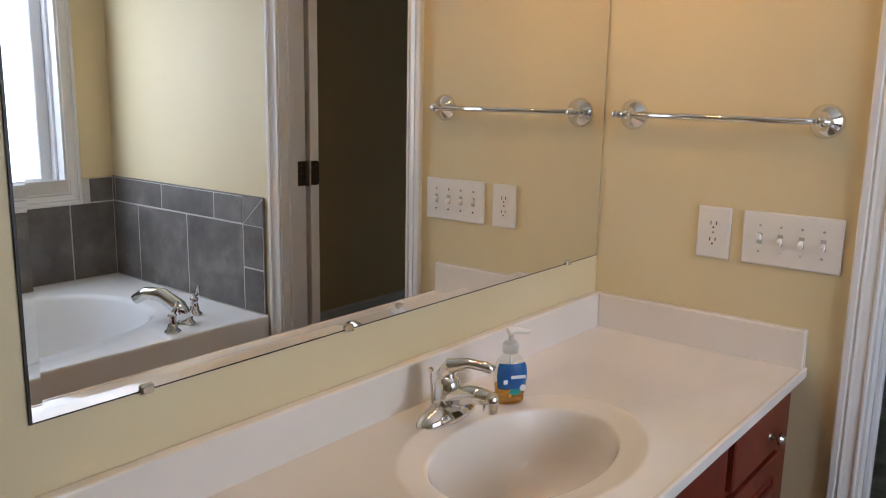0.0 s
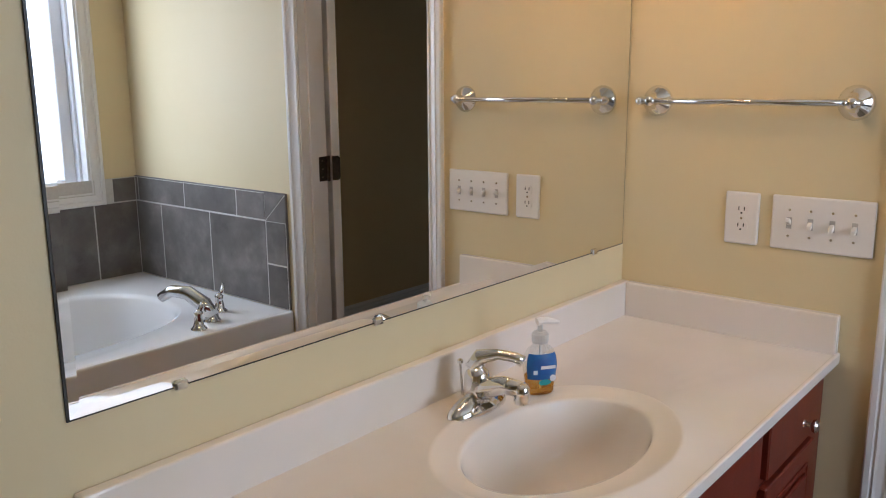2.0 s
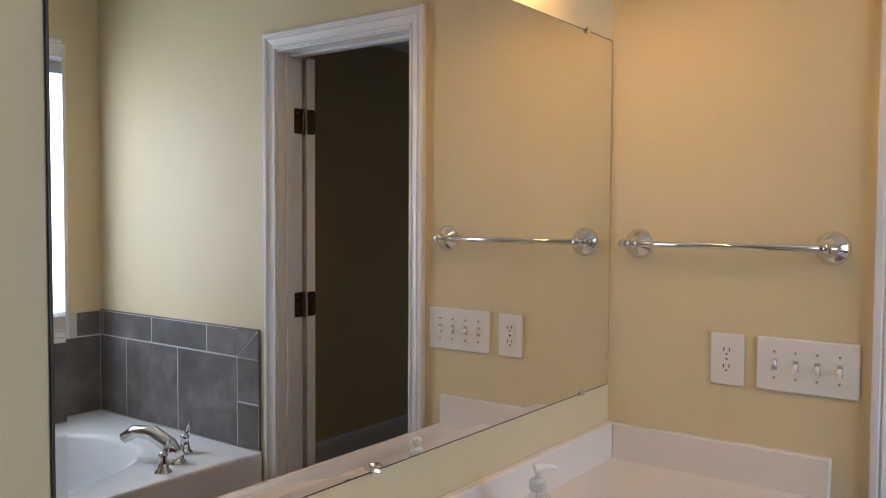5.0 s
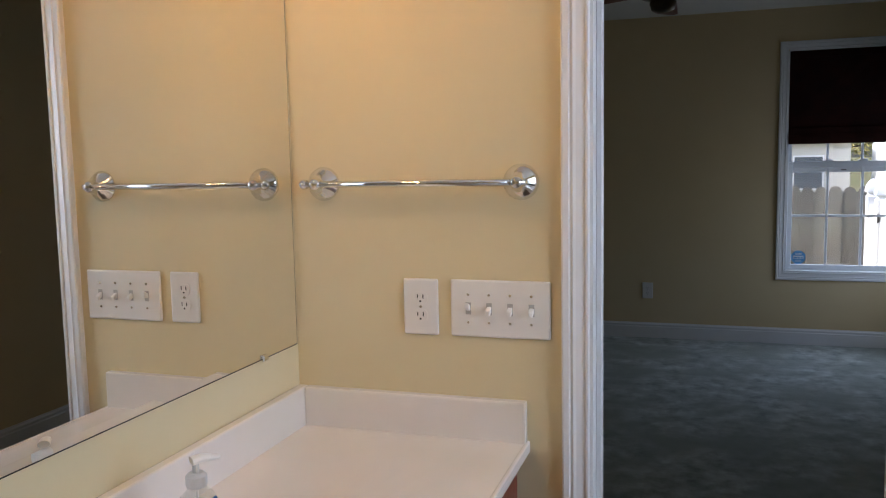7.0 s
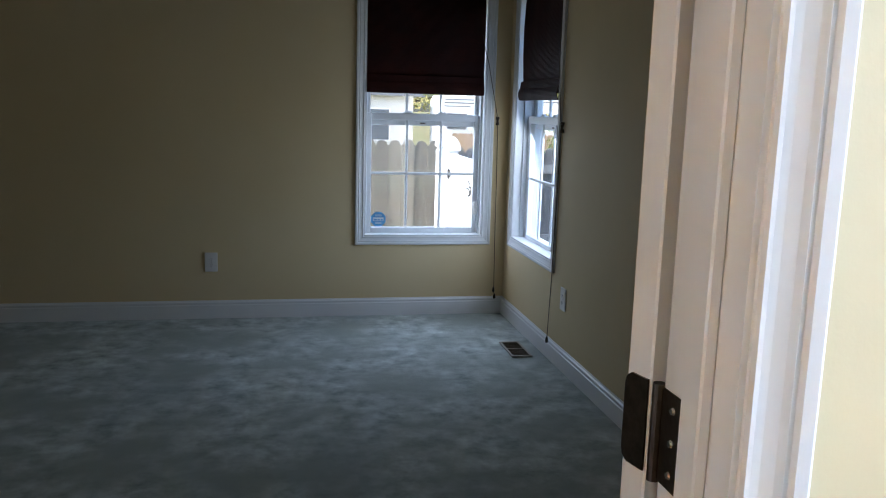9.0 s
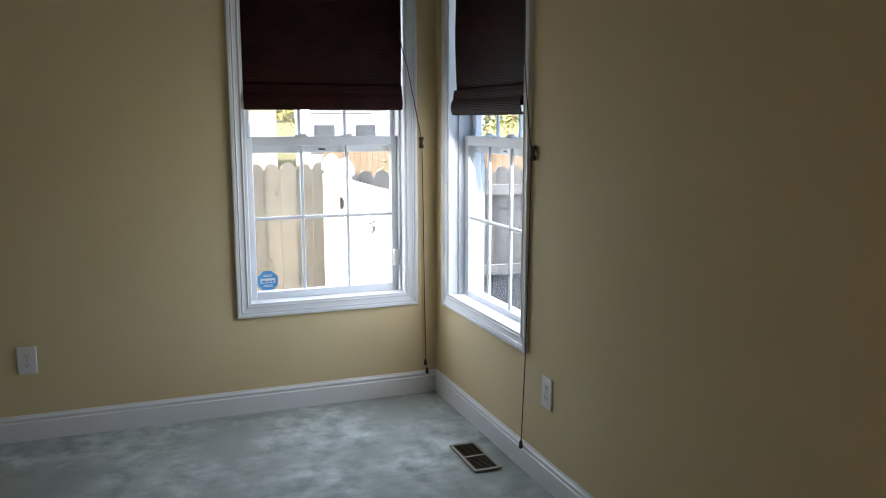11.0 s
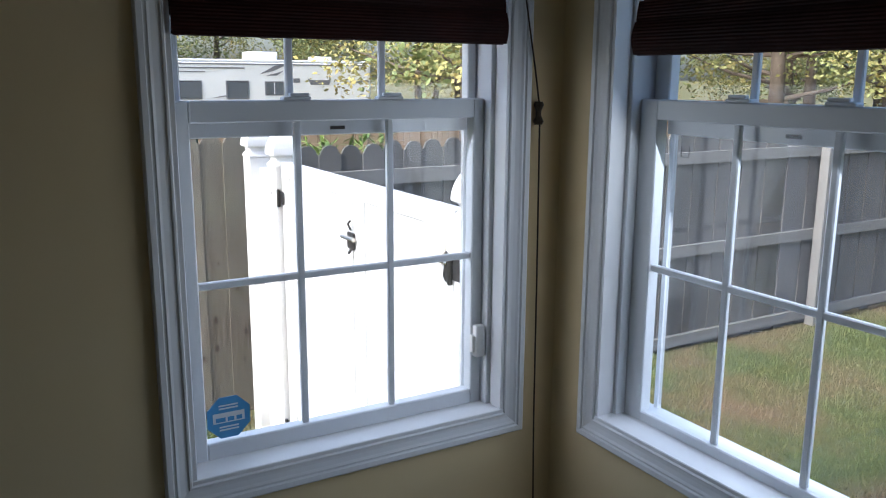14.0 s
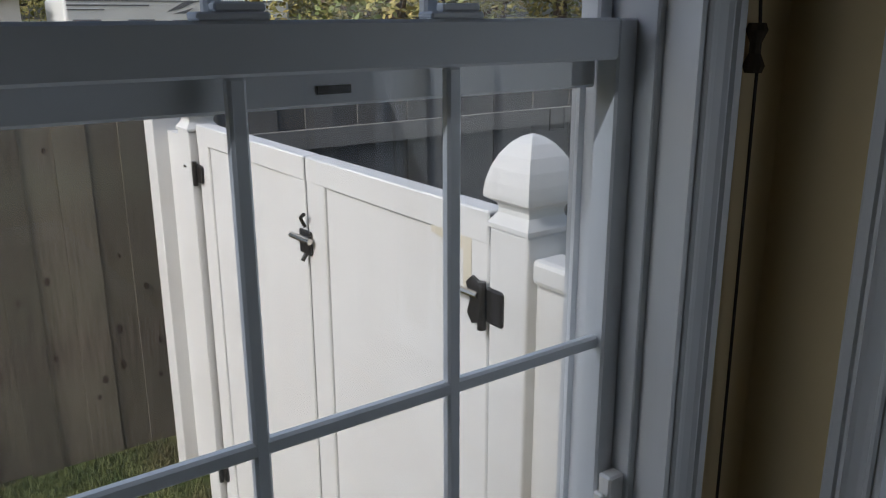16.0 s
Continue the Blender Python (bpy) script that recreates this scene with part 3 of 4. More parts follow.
# ceiling fan, at rest
fan = thing("ceiling_fan", (-.34, 4.42, CH), "dark cherry ceiling fan with a bronze motor at rest", "ceiling fan")
part("canopy", lathe([(.07, 0), (.07, -.02), (.03, -.06), (.012, -.065), (.012, -.16)], 20), BRONZE, fan, smooth=True)
part("motor", lathe([(.03, -.15), (.10, -.165), (.125, -.20), (.125, -.25), (.10, -.275), (.06, -.285)], 28), BRONZE, fan, smooth=True)
part("switch_cup", lathe([(.06, -.28), (.065, -.30), (.055, -.33), (.02, -.345)], 24), BRONZE, fan, smooth=True)
for k in range(5):
    a = radians(20 + 72 * k)
    bl = part("blade", prism([(.20, -.05), (.32, -.065), (.60, -.07), (.66, -.04), (.66, .04), (.60, .07), (.32, .065), (.20, .05)], .008, "xy"), CHERRY, fan, "dark cherry blade")
    bl.location, bl.rotation_euler = (0, 0, -.245), (radians(9), 0, a)
    br = part("blade_iron", B((.10, -.022, -.004), (.24, .022, .0), .002), BRONZE, bl)

# ---- vanity ----
CZ, CX0, CX1, CY0, CY1 = .793, MX, -.479, .387, EY
SC, SA = (-.727, 1.090), (.137, .215)
van = thing("vanity_cabinet", (0, 0, 0), "dark cherry raised-panel vanity cabinet under a white top", "cabinet")
part("carcass", B((MX + .005, CY0 + .036, .09), (-.511, EY - .02, .62)), CHERRY, van)
part("side_panel", B((MX + .005, CY0 + .02, .0), (-.511, CY0 + .036, CZ - .024)), CHERRY, van)
part("side_panel", B((MX + .005, EY - .02, .0), (-.511, EY - .004, CZ - .024)), CHERRY, van)
part("toe_kick", B((MX + .005, CY0 + .02, 0), (-.576, EY - .004, .09)), CHERRY, van)
part("face_frame", B((-.511, CY0 + .02, .09), (-.504, EY - .004, CZ - .022)), CHERRY, van)


def panel_door(name, y0, y1, z0, z1, knob):
    d = part(name, B((-.504, y0, z0), (-.486, y1, z1), .003), CHERRY, van)
    if z1 - z0 > .25:
        r = .045
        bm = bmesh.new()
        a = [(-.4855, y0 + r, z0 + r), (-.4855, y1 - r, z0 + r), (-.4855, y1 - r, z1 - r), (-.4855, y0 + r, z1 - r)]
        for i in range(4):
            p, q = Vector(a[i]), Vector(a[(i + 1) % 4])
            tube(bm, [p, q], .004, 6)
        part("bead", bm, CHERRY, d)
        bm = B((-.4865, y0 + r + .014, z0 + r + .014), (-.478, y1 - r - .014, z1 - r - .014), .006)
        part("raised_panel", bm, CHERRY, d)
    if knob:
        part("knob", lathe([(.009, 0), (.006, .003), (.005, .014), (.013, .018), (.015, .024), (.010, .029), (.003, .030)], 16, axis="x"), NICKEL, d, "brushed nickel knob").location = (-.486, knob[0], knob[1])
    return d


panel_door("drawer_front", 1.450, 1.757, .645, .765, (1.668, .690))
panel_door("cabinet_door", 1.450, 1.757, .13, .628, (1.535, .525))
panel_door("false_front", .800, 1.408, .645, .765, None)
panel_door("cabinet_door", 1.112, 1.408, .13, .625, (1.152, .52))
panel_door("cabinet_door", .800, 1.098, .13, .625, (1.058, .52))
panel_door("drawer_front", .425, .760, .645, .765, (.59, .70))
panel_door("cabinet_door", .425, .760, .13, .628, (.72, .52))

# top with a moulded oval basin in one casting
top = thing("countertop", (0, 0, 0), "cream cultured marble vanity top with integral oval basin", "countertop")
bm = bmesh.new()
N = 64
NX = 4
def oval(s, dz, extra=0.0):
    return [bm.verts.new((SC[0] + (SA[0] * s + extra) * math.cos(2 * math.pi * k / N), SC[1] + (SA[1] * s + extra) * math.sin(2 * math.pi * k / N), CZ + dz)) for k in range(N)]
outer = []
for k in range(N):
    a = 2 * math.pi * k / N
    dx, dy = math.cos(a), math.sin(a)
    ts = []
    if dx > 1e-6: ts.append((CX1 - SC[0]) / dx)
    if dx < -1e-6: ts.append((CX0 - SC[0]) / dx)
    if dy > 1e-6: ts.append((CY1 - SC[1]) / dy)
    if dy < -1e-6: ts.append((CY0 - SC[1]) / dy)
    t = min(ts)
    outer.append(bm.verts.new((SC[0] + dx * t, SC[1] + dy * t, CZ)))
rings = [outer, oval(1, 0, .064), oval(1, .0045, .056), oval(1, .0045, .048), oval(1, -.001, .038), oval(1, -.0025, .008), oval(1, -.0035, .003), oval(1, -.0075, 0), oval(.99, -.014), oval(.97, -.024), oval(.93, -.050), oval(.85, -.095), oval(.70, -.130), oval(.46, -.150), oval(.2, -.158), oval(.11, -.160)]
for r, s in zip(rings, rings[1:]):
    for k in range(N):
        bm.faces.new((r[k], r[(k + 1) % N], s[(k + 1) % N], s[k]))
bm.faces.new(rings[-1])
# corner triangles that the fan leaves open
for cx, cy in ((CX0, CY0), (CX0, CY1), (CX1, CY0), (CX1, CY1)):
    best = sorted(range(N), key=lambda k: (outer[k].co.x - cx) ** 2 + (outer[k].co.y - cy) ** 2)
    k0 = best[0]
    near = [(k0, (k0 + 1) % N), ((k0 - 1) % N, k0)]
    for i, j in near:
        p, q = outer[i].co, outer[j].co
        if abs(p.x - q.x) > 1e-5 and abs(p.y - q.y) > 1e-5:
            bm.faces.new((outer[i], outer[j], bm.verts.new((cx, cy, CZ))))
part("slab", bm, MARBLE, top, smooth=True)
part("edge", B((CX1 - .006, CY0, CZ - .024), (CX1 + .004, CY1 - .001, CZ + .0015), .003, 2), MARBLE, top)
part("edge", B((CX0, CY0 - .004, CZ - .024), (CX1, CY0 + .004, CZ + .0015), .003, 2), MARBLE, top)
part("backsplash", B((MX, CY0, CZ - .004), (MX + .024, EY - .001, CZ + .090), .004, 2), MARBLE, top)
part("end_splash", B((MX + .024, EY - .024, CZ - .004), (-.481, EY, CZ + .090), .004, 2), MARBLE, top)
dr = part("drain", lathe([(.026, -.157), (.024, -.152), (.018, -.154), (.002, -.152)], 20), CHROME, top, "chrome pop-up drain")
dr.location = (SC[0], SC[1], CZ)

# faucet
fc = thing("faucet", (-.918, 1.105, CZ), "chrome single-lever bathroom faucet behind the basin", "faucet")
bm = lathe([(1, 0), (1, .004), (.93, .012), (.75, .022), (.5, .030), (.2, .034)], 28, .032, .082)
part("base", bm, CHROME, fc, smooth=True)
part("body", lathe([(.027, .02), (.025, .045), (.024, .066), (.021, .076), (.012, .084), (.002, .086)], 20), CHROME, fc, smooth=True)
part("spout", tube(bmesh.new(), [(-.004, 0, .030), (.028, 0, .050), (.062, 0, .062), (.098, 0, .062)], [.024, .020, .017, .015], 14), CHROME, fc, smooth=True)
part("aerator", lathe([(.012, .036), (.0145, .038), (.0145, .066), (.008, .074)], 16), CHROME, fc, smooth=True).location = (.100, 0, 0)
part("lever", tube(bmesh.new(), [(-.008, 0, .078), (.004, .006, .102), (.035, .018, .110), (.066, .028, .108), (.080, .033, .101)], [.019, .016, .010, .010, .012], 12), CHROME, fc, smooth=True)
part("lift_rod", tube(bmesh.new(), [(-.032, -.004, .02), (-.038, -.004, .082)], .0025, 8), CHROME, fc)
part("lift_knob", lathe([(.002, .080), (.006, .084), (.006, .089), (.002, .092)], 10), CHROME, fc).location = (-.038, -.004, 0)

# soap bottle
sb = thing("soap_bottle", (-.872, 1.246, CZ), "clear pump soap bottle with a blue label, half full", "soap bottle", rz=55)
sb.scale = (1.14, 1.14, .87)
body = [(.024, 0), (.027, .004), (.028, .03), (.031, .065), (.030, .085), (.024, .104), (.014, .115), (.012, .122)]
part("bottle", lathe(body, 24, 1.0, .68), SOAPB, sb, smooth=True)
part("soap", lathe([(r * .93, h + .002) for r, h in body[:3]] + [(.0275, .045)], 24, 1.0, .66), SOAPL, sb, "amber liquid soap", True)
bm = bmesh.new()
cols = []
for i in range(13):
    a = radians(-90 - 62 + i * 124 / 12)
    cols.append([bm.verts.new((rr * 1.012 * math.cos(a), rr * .695 * math.sin(a), h)) for rr, h in ((.0285, .040), (.0305, .058), (.0312, .072), (.0290, .090), (.026, .099))])
for a, b in zip(cols, cols[1:]):
    for k in range(4):
        bm.faces.new((a[k], b[k], b[k + 1], a[k + 1]))
lab = part("label", bm, LABEL, sb, "blue printed label", True)
part("print", B((-.006, -.0226, .066), (.020, -.0215, .073)), WHITE, lab)
part("print", B((-.019, -.0212, .054), (-.012, -.0200, .063)), WHITE, lab)
part("print", lathe([(.009, -.0205), (.008, -.0198)], 9, 1.3, .8, "y"), TEAL, sb).location = (.002, 0, .034)
part("print", lathe([(.006, -.0190), (.005, -.0182)], 7, 1.0, 1.4, "y"), WHITE, sb).location = (.017, 0, .042)
part("collar", lathe([(.0135, .120), (.0145, .124), (.0145, .140), (.010, .146)], 18), FROST, sb)
part("stem", lathe([(.005, .144), (.0045, .165)], 10), FROST, sb)
part("pump_head", tube(bmesh.new(), [(-.006, 0, .168), (.010, 0, .170), (.034, 0, .164)], [.009, .008, .004], 10), PLATE, sb)
part("dip_tube", tube(bmesh.new(), [(0, 0, .12), (.002, 0, .01)], .002, 6), PLATE, sb)

# mirror
MY0, MY1, MZ0, MZ1 = .392, 1.858, .982, 1.863
mi = thing("vanity_mirror", (MX, 0, 0), "large frameless vanity mirror with a polished edge", "mirror")
part("backing", B((.0005, MY0 - .0035, MZ0 - .0025), (.0038, MY1 + .002, MZ1 + .002)), BLACK, mi, "dark desilvered edge")
bm = bmesh.new()
bv = .014
o = [bm.verts.new((.0042, y, z)) for y, z in ((MY0, MZ0), (MY1, MZ0), (MY1, MZ1), (MY0, MZ1))]
i_ = [bm.verts.new((.0047, y, z)) for y, z in ((MY0 + bv, MZ0 + bv), (MY1 - bv, MZ0 + bv), (MY1 - bv, MZ1 - bv), (MY0 + bv, MZ1 - bv))]
bm.faces.new(i_)
for k in range(4):
    bm.faces.new((o[k], o[(k + 1) % 4], i_[(k + 1) % 4], i_[k]))
part("glass", bm, MIRROR, mi, "silvered glass")
for y, z in ((.55, MZ0), (1.71, MZ0), (.946, MZ0), (.55, MZ1), (1.715, MZ1)):
    d = 1 if z == MZ0 else -1
    part("clip", B((.002, y - .011, z - .007), (.010, y + .011, z + .008), .003), CHROME, mi, "small chrome clip")

# towel bar
tb = thing("towel_bar", (0, EY, 1.348), "chrome towel bar with stepped round rosettes on the wall", "towel bar")
for x in (-.942, -.490):
    part("rosette", lathe([(.038, 0), (.038, -.004), (.033, -.007), (.032, -.010), (.023, -.013), (.021, -.018), (.012, -.022), (.010, -.034), (.014, -.040), (.015, -.047), (.010, -.056), (.003, -.058)], 26, axis="y"), CHROME, tb, smooth=True).location = (x, 0, 0)
part("bar", tube(bmesh.new(), [(-.965, -.044, 0), (-.472, -.044, 0)], .0078, 14), CHROME, tb, smooth=True)
part("finial", lathe([(.010, 0), (.012, -.008), (.006, -.016), (.002, -.018)], 14, axis="x"), CHROME, tb, smooth=True).location = (-.963, -.044, 0)

# vanity light above the mirror
vl = thing("vanity_light", (MX, 1.16, 2.09), "brushed nickel vanity light bar with three warm lit glass shades", "wall light")
part("bar", B((.0, -.32, -.035), (.03, .32, .035), .006), NICKEL, vl)
for y in (-.23, 0, .23):
    arm = part("arm", tube(bmesh.new(), [(.03, y, 0), (.09, y, 0), (.10, y, -.03)], .008, 10), NICKEL, vl)
    part("shade", lathe([(.025, -.03), (.045, -.06), (.055, -.11), (.054, -.112), (.043, -.062), (.02, -.034)], 20), OPAL, vl, "frosted glass shade").location = (.10, y, 0)
    part("bulb", lathe([(.008, -.04), (.022, -.07), (.024, -.085), (.015, -.1), (.004, -.104)], 16), BULB, vl, "glowing bulb", True).location = (.10, y, 0)
    lt = bpy.data.lights.new("bulb_light", 'POINT')
    lt.energy, lt.color, lt.shadow_soft_size = 2.3, (1.0, 0.52, 0.16), .018
    new("bulb_light", lt).location = (MX + .10, 1.16 + y, 2.09 - .100)

# ---- bathtub ----
AX, TY0, TZ = .336, -.10, .555
tubt = thing("bathtub", (0, 0, 0), "white drop-in soaking tub with a smooth apron", "bathtub")
bm = bmesh.new()
cx, cy, ax, ay = (AX + TX) / 2 + .02, .90, .41, .76
N = 72
def sup(s, z, e=.0):
    r = []
    for k in range(N):
        a = 2 * math.pi * k / N
        c, s_ = math.cos(a), math.sin(a)
        r.append(bm.verts.new((cx + (ax * s - e) * math.copysign(abs(c) ** .75, c), cy + (ay * s - e) * math.copysign(abs(s_) ** .75, s_), TZ + z)))
    return r
outer = []
for k in range(N):
    a = 2 * math.pi * k / N
    dx, dy = math.cos(a), math.sin(a)
    t = min([v for v in (((TX - cx) / dx if dx > 0 else (AX - cx) / dx) if abs(dx) > 1e-6 else 9, ((EY - .012 - cy) / dy if dy > 0 else (TY0 - cy) / dy) if abs(dy) > 1e-6 else 9)])
    outer.append(bm.verts.new((cx + dx * t, cy + dy * t, TZ)))
for px, py in ((AX, TY0), (AX, EY - .012), (TX, TY0), (TX, EY - .012)):
    k0 = min(range(N), key=lambda k: (outer[k].co.x - px) ** 2 + (outer[k].co.y - py) ** 2)
    outer[k0].co.x, outer[k0].co.y = px, py
rings = [outer, sup(1.0, 0), sup(.985, -.004), sup(.965, -.02), sup(.92, -.16), sup(.85, -.33), sup(.72, -.40), sup(.3, -.41)]
for r, s in zip(rings, rings[1:]):
    for k in range(N):
        bm.faces.new((r[k], r[(k + 1) % N], s[(k + 1) % N], s[k]))
bm.faces.new(rings[-1])
part("basin", bm, ACRYL, tubt, smooth=True)
part("apron", B((AX - .004, TY0, 0), (AX + .02, EY - .003, TZ + .003), .008, 3), ACRYL, tubt)
part("apron", B((AX + .02, TY0 - .002, 0), (TX - .002, TY0 + .018, TZ + .002), .006, 2), ACRYL, tubt)
tf = thing("tub_faucet", (.470, 1.60, TZ), "chrome arched tub filler with two lever handles", "faucet")
tf.scale = (1.05, 1.05, 1.0)
part("spout_base", lathe([(.032, 0), (.032, .004), (.024, .012), (.022, .03)], 18), CHROME, tf, smooth=True)
part("spout", tube(bmesh.new(), [(0, 0, .015), (.025, -.012, .06), (.08, -.035, .098), (.14, -.06, .100), (.18, -.078, .072)], [.028, .029, .026, .022, .019], 14), CHROME, tf, smooth=True)
for dx, dy in ((.075, .085), (-.055, -.088)):
    hd = part("handle", lathe([(.028, 0), (.028, .005), (.018, .014), (.013, .05), (.016, .062), (.006, .072)], 16), CHROME, tf, "chrome lever handle", True)
    hd.location = (dx, dy, 0)
    part("lever", tube(bmesh.new(), [(0, 0, .055), (.005, .02, .085), (.006, .026, .105)], [.010, .008, .006], 10), CHROME, hd, smooth=True)

# ---- tub surround tiles (each tile a piece of its own) ----
def tile_field(name, axis, face, s, spans, label):
    t = thing(name, (0, 0, 0), label, "tile", kind="structure")
    u_lo, u_hi = min(r[0] for r in spans), max(r[1] for r in spans)
    z_lo, z_hi = min(r[2] for r in spans), max(r[3] for r in spans)
    n0, n1 = sorted((face, face + s * .0075))
    part("grout", B((u_lo, n0, z_lo), (u_hi, n1, z_hi)) if axis == "y" else B((n0, u_lo, z_lo), (n1, u_hi, z_hi)), GROUT, t)
    n0, n1 = sorted((face + s * .002, face + s * .009))
    g = .003
    for u0, u1, z0, z1 in spans:
        part("tile", B((u0 + g, n0, z0 + g), (u1 - g, n1, z1 - g), .0015) if axis == "y" else B((n0, u0 + g, z0 + g), (n1, u1 - g, z1 - g), .0015), TILE, t)
    return t


ZT, ZB = .994, .888
TL, TW = .352, .118
vx = [TL + TW, .832, 1.189, TX - .002]
tf1 = tile_field("tile_end", "y", EY, -1, [(a, b, TZ, ZB) for a, b in zip(vx, vx[1:])] + [(a, b, ZB, ZT) for a, b in zip([TL + TW, .648, 1.006, 1.364], [.648, 1.006, 1.364, TX - .002])] + [(TL, TL + TW, TZ, 0.722), (TL, TL + TW, 0.722, ZB)], "grey slate-look wall tiles with pale grout above the tub")
# mitred corner pieces
gm = .0025
for pts in ([(TL, ZB), (TL + TW - gm, ZB), (TL, ZT - gm * 2)], [(TL + TW, ZB + gm), (TL + TW, ZT), (TL + gm, ZT)]):
    bm = prism(pts, -.007)
    o_ = part("tile", bm, TILE, tf1)
    o_.location = (0, EY - .002, 0)
part("grout", B((TL, EY - .006, ZB), (TL + TW, EY, ZT)), GROUT, tf1)
part("edge_trim", B((TL - .006, EY - .010, TZ), (TL - .001, EY, ZT + .005), .002), TILE, tf1)
part("edge_trim", B((TL - .001, EY - .010, ZT), (TX, EY, ZT + .005), .002), TILE, tf1)
vy = [-.10, .30, .68, 1.04, 1.36, 1.66, EY - .010]
tile_field("tile_side", "x", TX, -1, [(a, b, TZ, ZB) if b < 1.7 else (a, b, TZ, ZB) for a, b in zip(vy, vy[1:])] + [(1.75, EY - .010, ZB, ZT)], "grey slate-look wall tiles below the bathroom window")

# ---- outdoors ----
GZ = -.78
bm = bmesh.new()
xs = [-600, -120, -40] + [-20 + k * .5 for k in range(101)] + [60, 160, 600]
ys = [-600, -120, -30] + [-4 + k * .5 for k in range(81)] + [60, 160, 600]
grid = [[bm.verts.new((x, y, GZ + (.03 * noise.noise(Vector((x * .6, y * .6, 0))) if -20 < x < 30 and -4 < y < 36 else 0))) for y in ys] for x in xs]
for i in range(len(xs) - 1):
    for j in range(len(ys) - 1):
        bm.faces.new((grid[i][j], grid[i + 1][j], grid[i + 1][j + 1], grid[i][j + 1]))
structure("ground", bm, GRASS, "patchy autumn lawn with bare brown spots", "ground", True)
structure("foundation", B((LX - .12, SY - .12, GZ - .1), (TX + .17, FY + .15, -.2)), SIDING, "house foundation wall under the siding", "wall")
structure("siding_far", B((LX - .12, SY - .14, CH + .1), (TX + .24, FY + .2, CH + .25)), SIDING, "house eave above the walls", "roof")

# grass blades as one mass
rng = random.Random(4)
verts, faces = [], []
for k in range(90000):
    if k % 3 == 0:
        x, y = rng.uniform(.2, 1.5), rng.uniform(6.9, 10.0)
    else:
        x, y = 1.62 + 7 * rng.random() ** 1.3, rng.uniform(5.6, 9.5)
    h, a, w = rng.uniform(.02, .055), rng.uniform(0, 6.28), .0045
    lx, ly = rng.uniform(-.02, .02), rng.uniform(-.02, .02)
    z = GZ + .03 * noise.noise(Vector((x * .6, y * .6, 0))) - .004
    n = len(verts)
    verts += [(x - w * math.cos(a), y - w * math.sin(a), z), (x + w * math.cos(a), y + w * math.sin(a), z), (x + lx, y + ly, z + h)]
    faces.append((n, n + 1, n + 2))
me = bpy.data.meshes.new("grass")
me.from_pydata(verts, [], faces)
me.materials.append(BLADE)
tagged(new("grass", me), "short patchy lawn grass, green and straw brown", "grass", kind="stuff")


def plank_mesh(name, w, h, mat, ear=.03, curve=False):
    if curve:
        top_ = [(w / 2, h - .055), (w / 2 - .012, h - .05), (w / 2 - .016, h - .032), (w / 2 - .03, h - .012), (w * .12, h), (-w * .12, h), (-w / 2 + .03, h - .012), (-w / 2 + .016, h - .032), (-w / 2 + .012, h - .05), (-w / 2, h - .055)]
    else:
        top_ = [(w / 2, h - ear), (w / 2 - ear, h), (-w / 2 + ear, h), (-w / 2, h - ear)]
    return mesh(name, prism([(-w / 2, 0), (w / 2, 0)] + top_, .018), mat)


FN, FB = 10.03, 9.55
fl = thing("wooden_fence", (0, FN, GZ), "weathered brown wooden privacy fence with dog-eared planks", "fence")
pm = plank_mesh("plank", .1418, 1.83, WOODW, curve=True)
for k in range(34):
    x = 1.50 - k * .142
    shared("plank", pm, fl, (x, (k % 2) * .011 + rng.uniform(-.003, .003), rng.uniform(-.015, .012)), (0, radians(rng.uniform(-.12, .12)), 0))
KNOT = ramp_mat("dark_knot", (0.05, 0.038, 0.028), (0.09, 0.07, 0.05), 60, 0.9)
km = mesh("knot", lathe([(.015, -.002), (.012, -.0026), (.003, -.0028)], 9, 1.0, 1.6, "y"), KNOT)
for k in range(14):
    for q in range(rng.choice((1, 2, 2, 3))):
        s_ = rng.uniform(.5, 1.1)
        shared("knot", km, fl, (1.50 - k * .142 + rng.uniform(-.045, .045), (k % 2) * .011 - .0035, rng.uniform(.2, 1.6)), (0, 0, 0), (s_, 1, s_))
for z in (.35, .95, 1.5):
    part("rail", B((-3.6, .02, z - .045), (1.56, .058, z + .045)), WOODR, fl)
fb = thing("wooden_fence", (0, FB, GZ), "greyed wooden fence with pale horizontal rails and posts", "fence")
pm = plank_mesh("plank", .1418, 1.78, WOODL, curve=True)
for k in range(110):
    x = 1.66 + k * .142
    shared("plank", pm, fb, (x, (k % 2) * .011 + rng.uniform(-.003, .003), rng.uniform(-.02, .015)), (0, radians(rng.uniform(-.12, .12)), 0))
for z in (.09, .83, 1.57):
    part("rail", B((1.60, -.040, z - .045), (17, -.002, z + .045)), WOODR, fb, "pale horizontal rail")
for x in (6.55, 9.0, 11.4, 13.9):
    part("post", B((x - .045, -.13, -.1), (x + .045, -.041, 1.62), .004), WOODR, fb, "square fence post")

# white vinyl gate
GX = 1.525
PA, PB = 9.235, 7.300
gt = thing("vinyl_gate", (GX, 0, GZ), "white vinyl double gate with black hinges and latch", "gate")
GH = 1.728


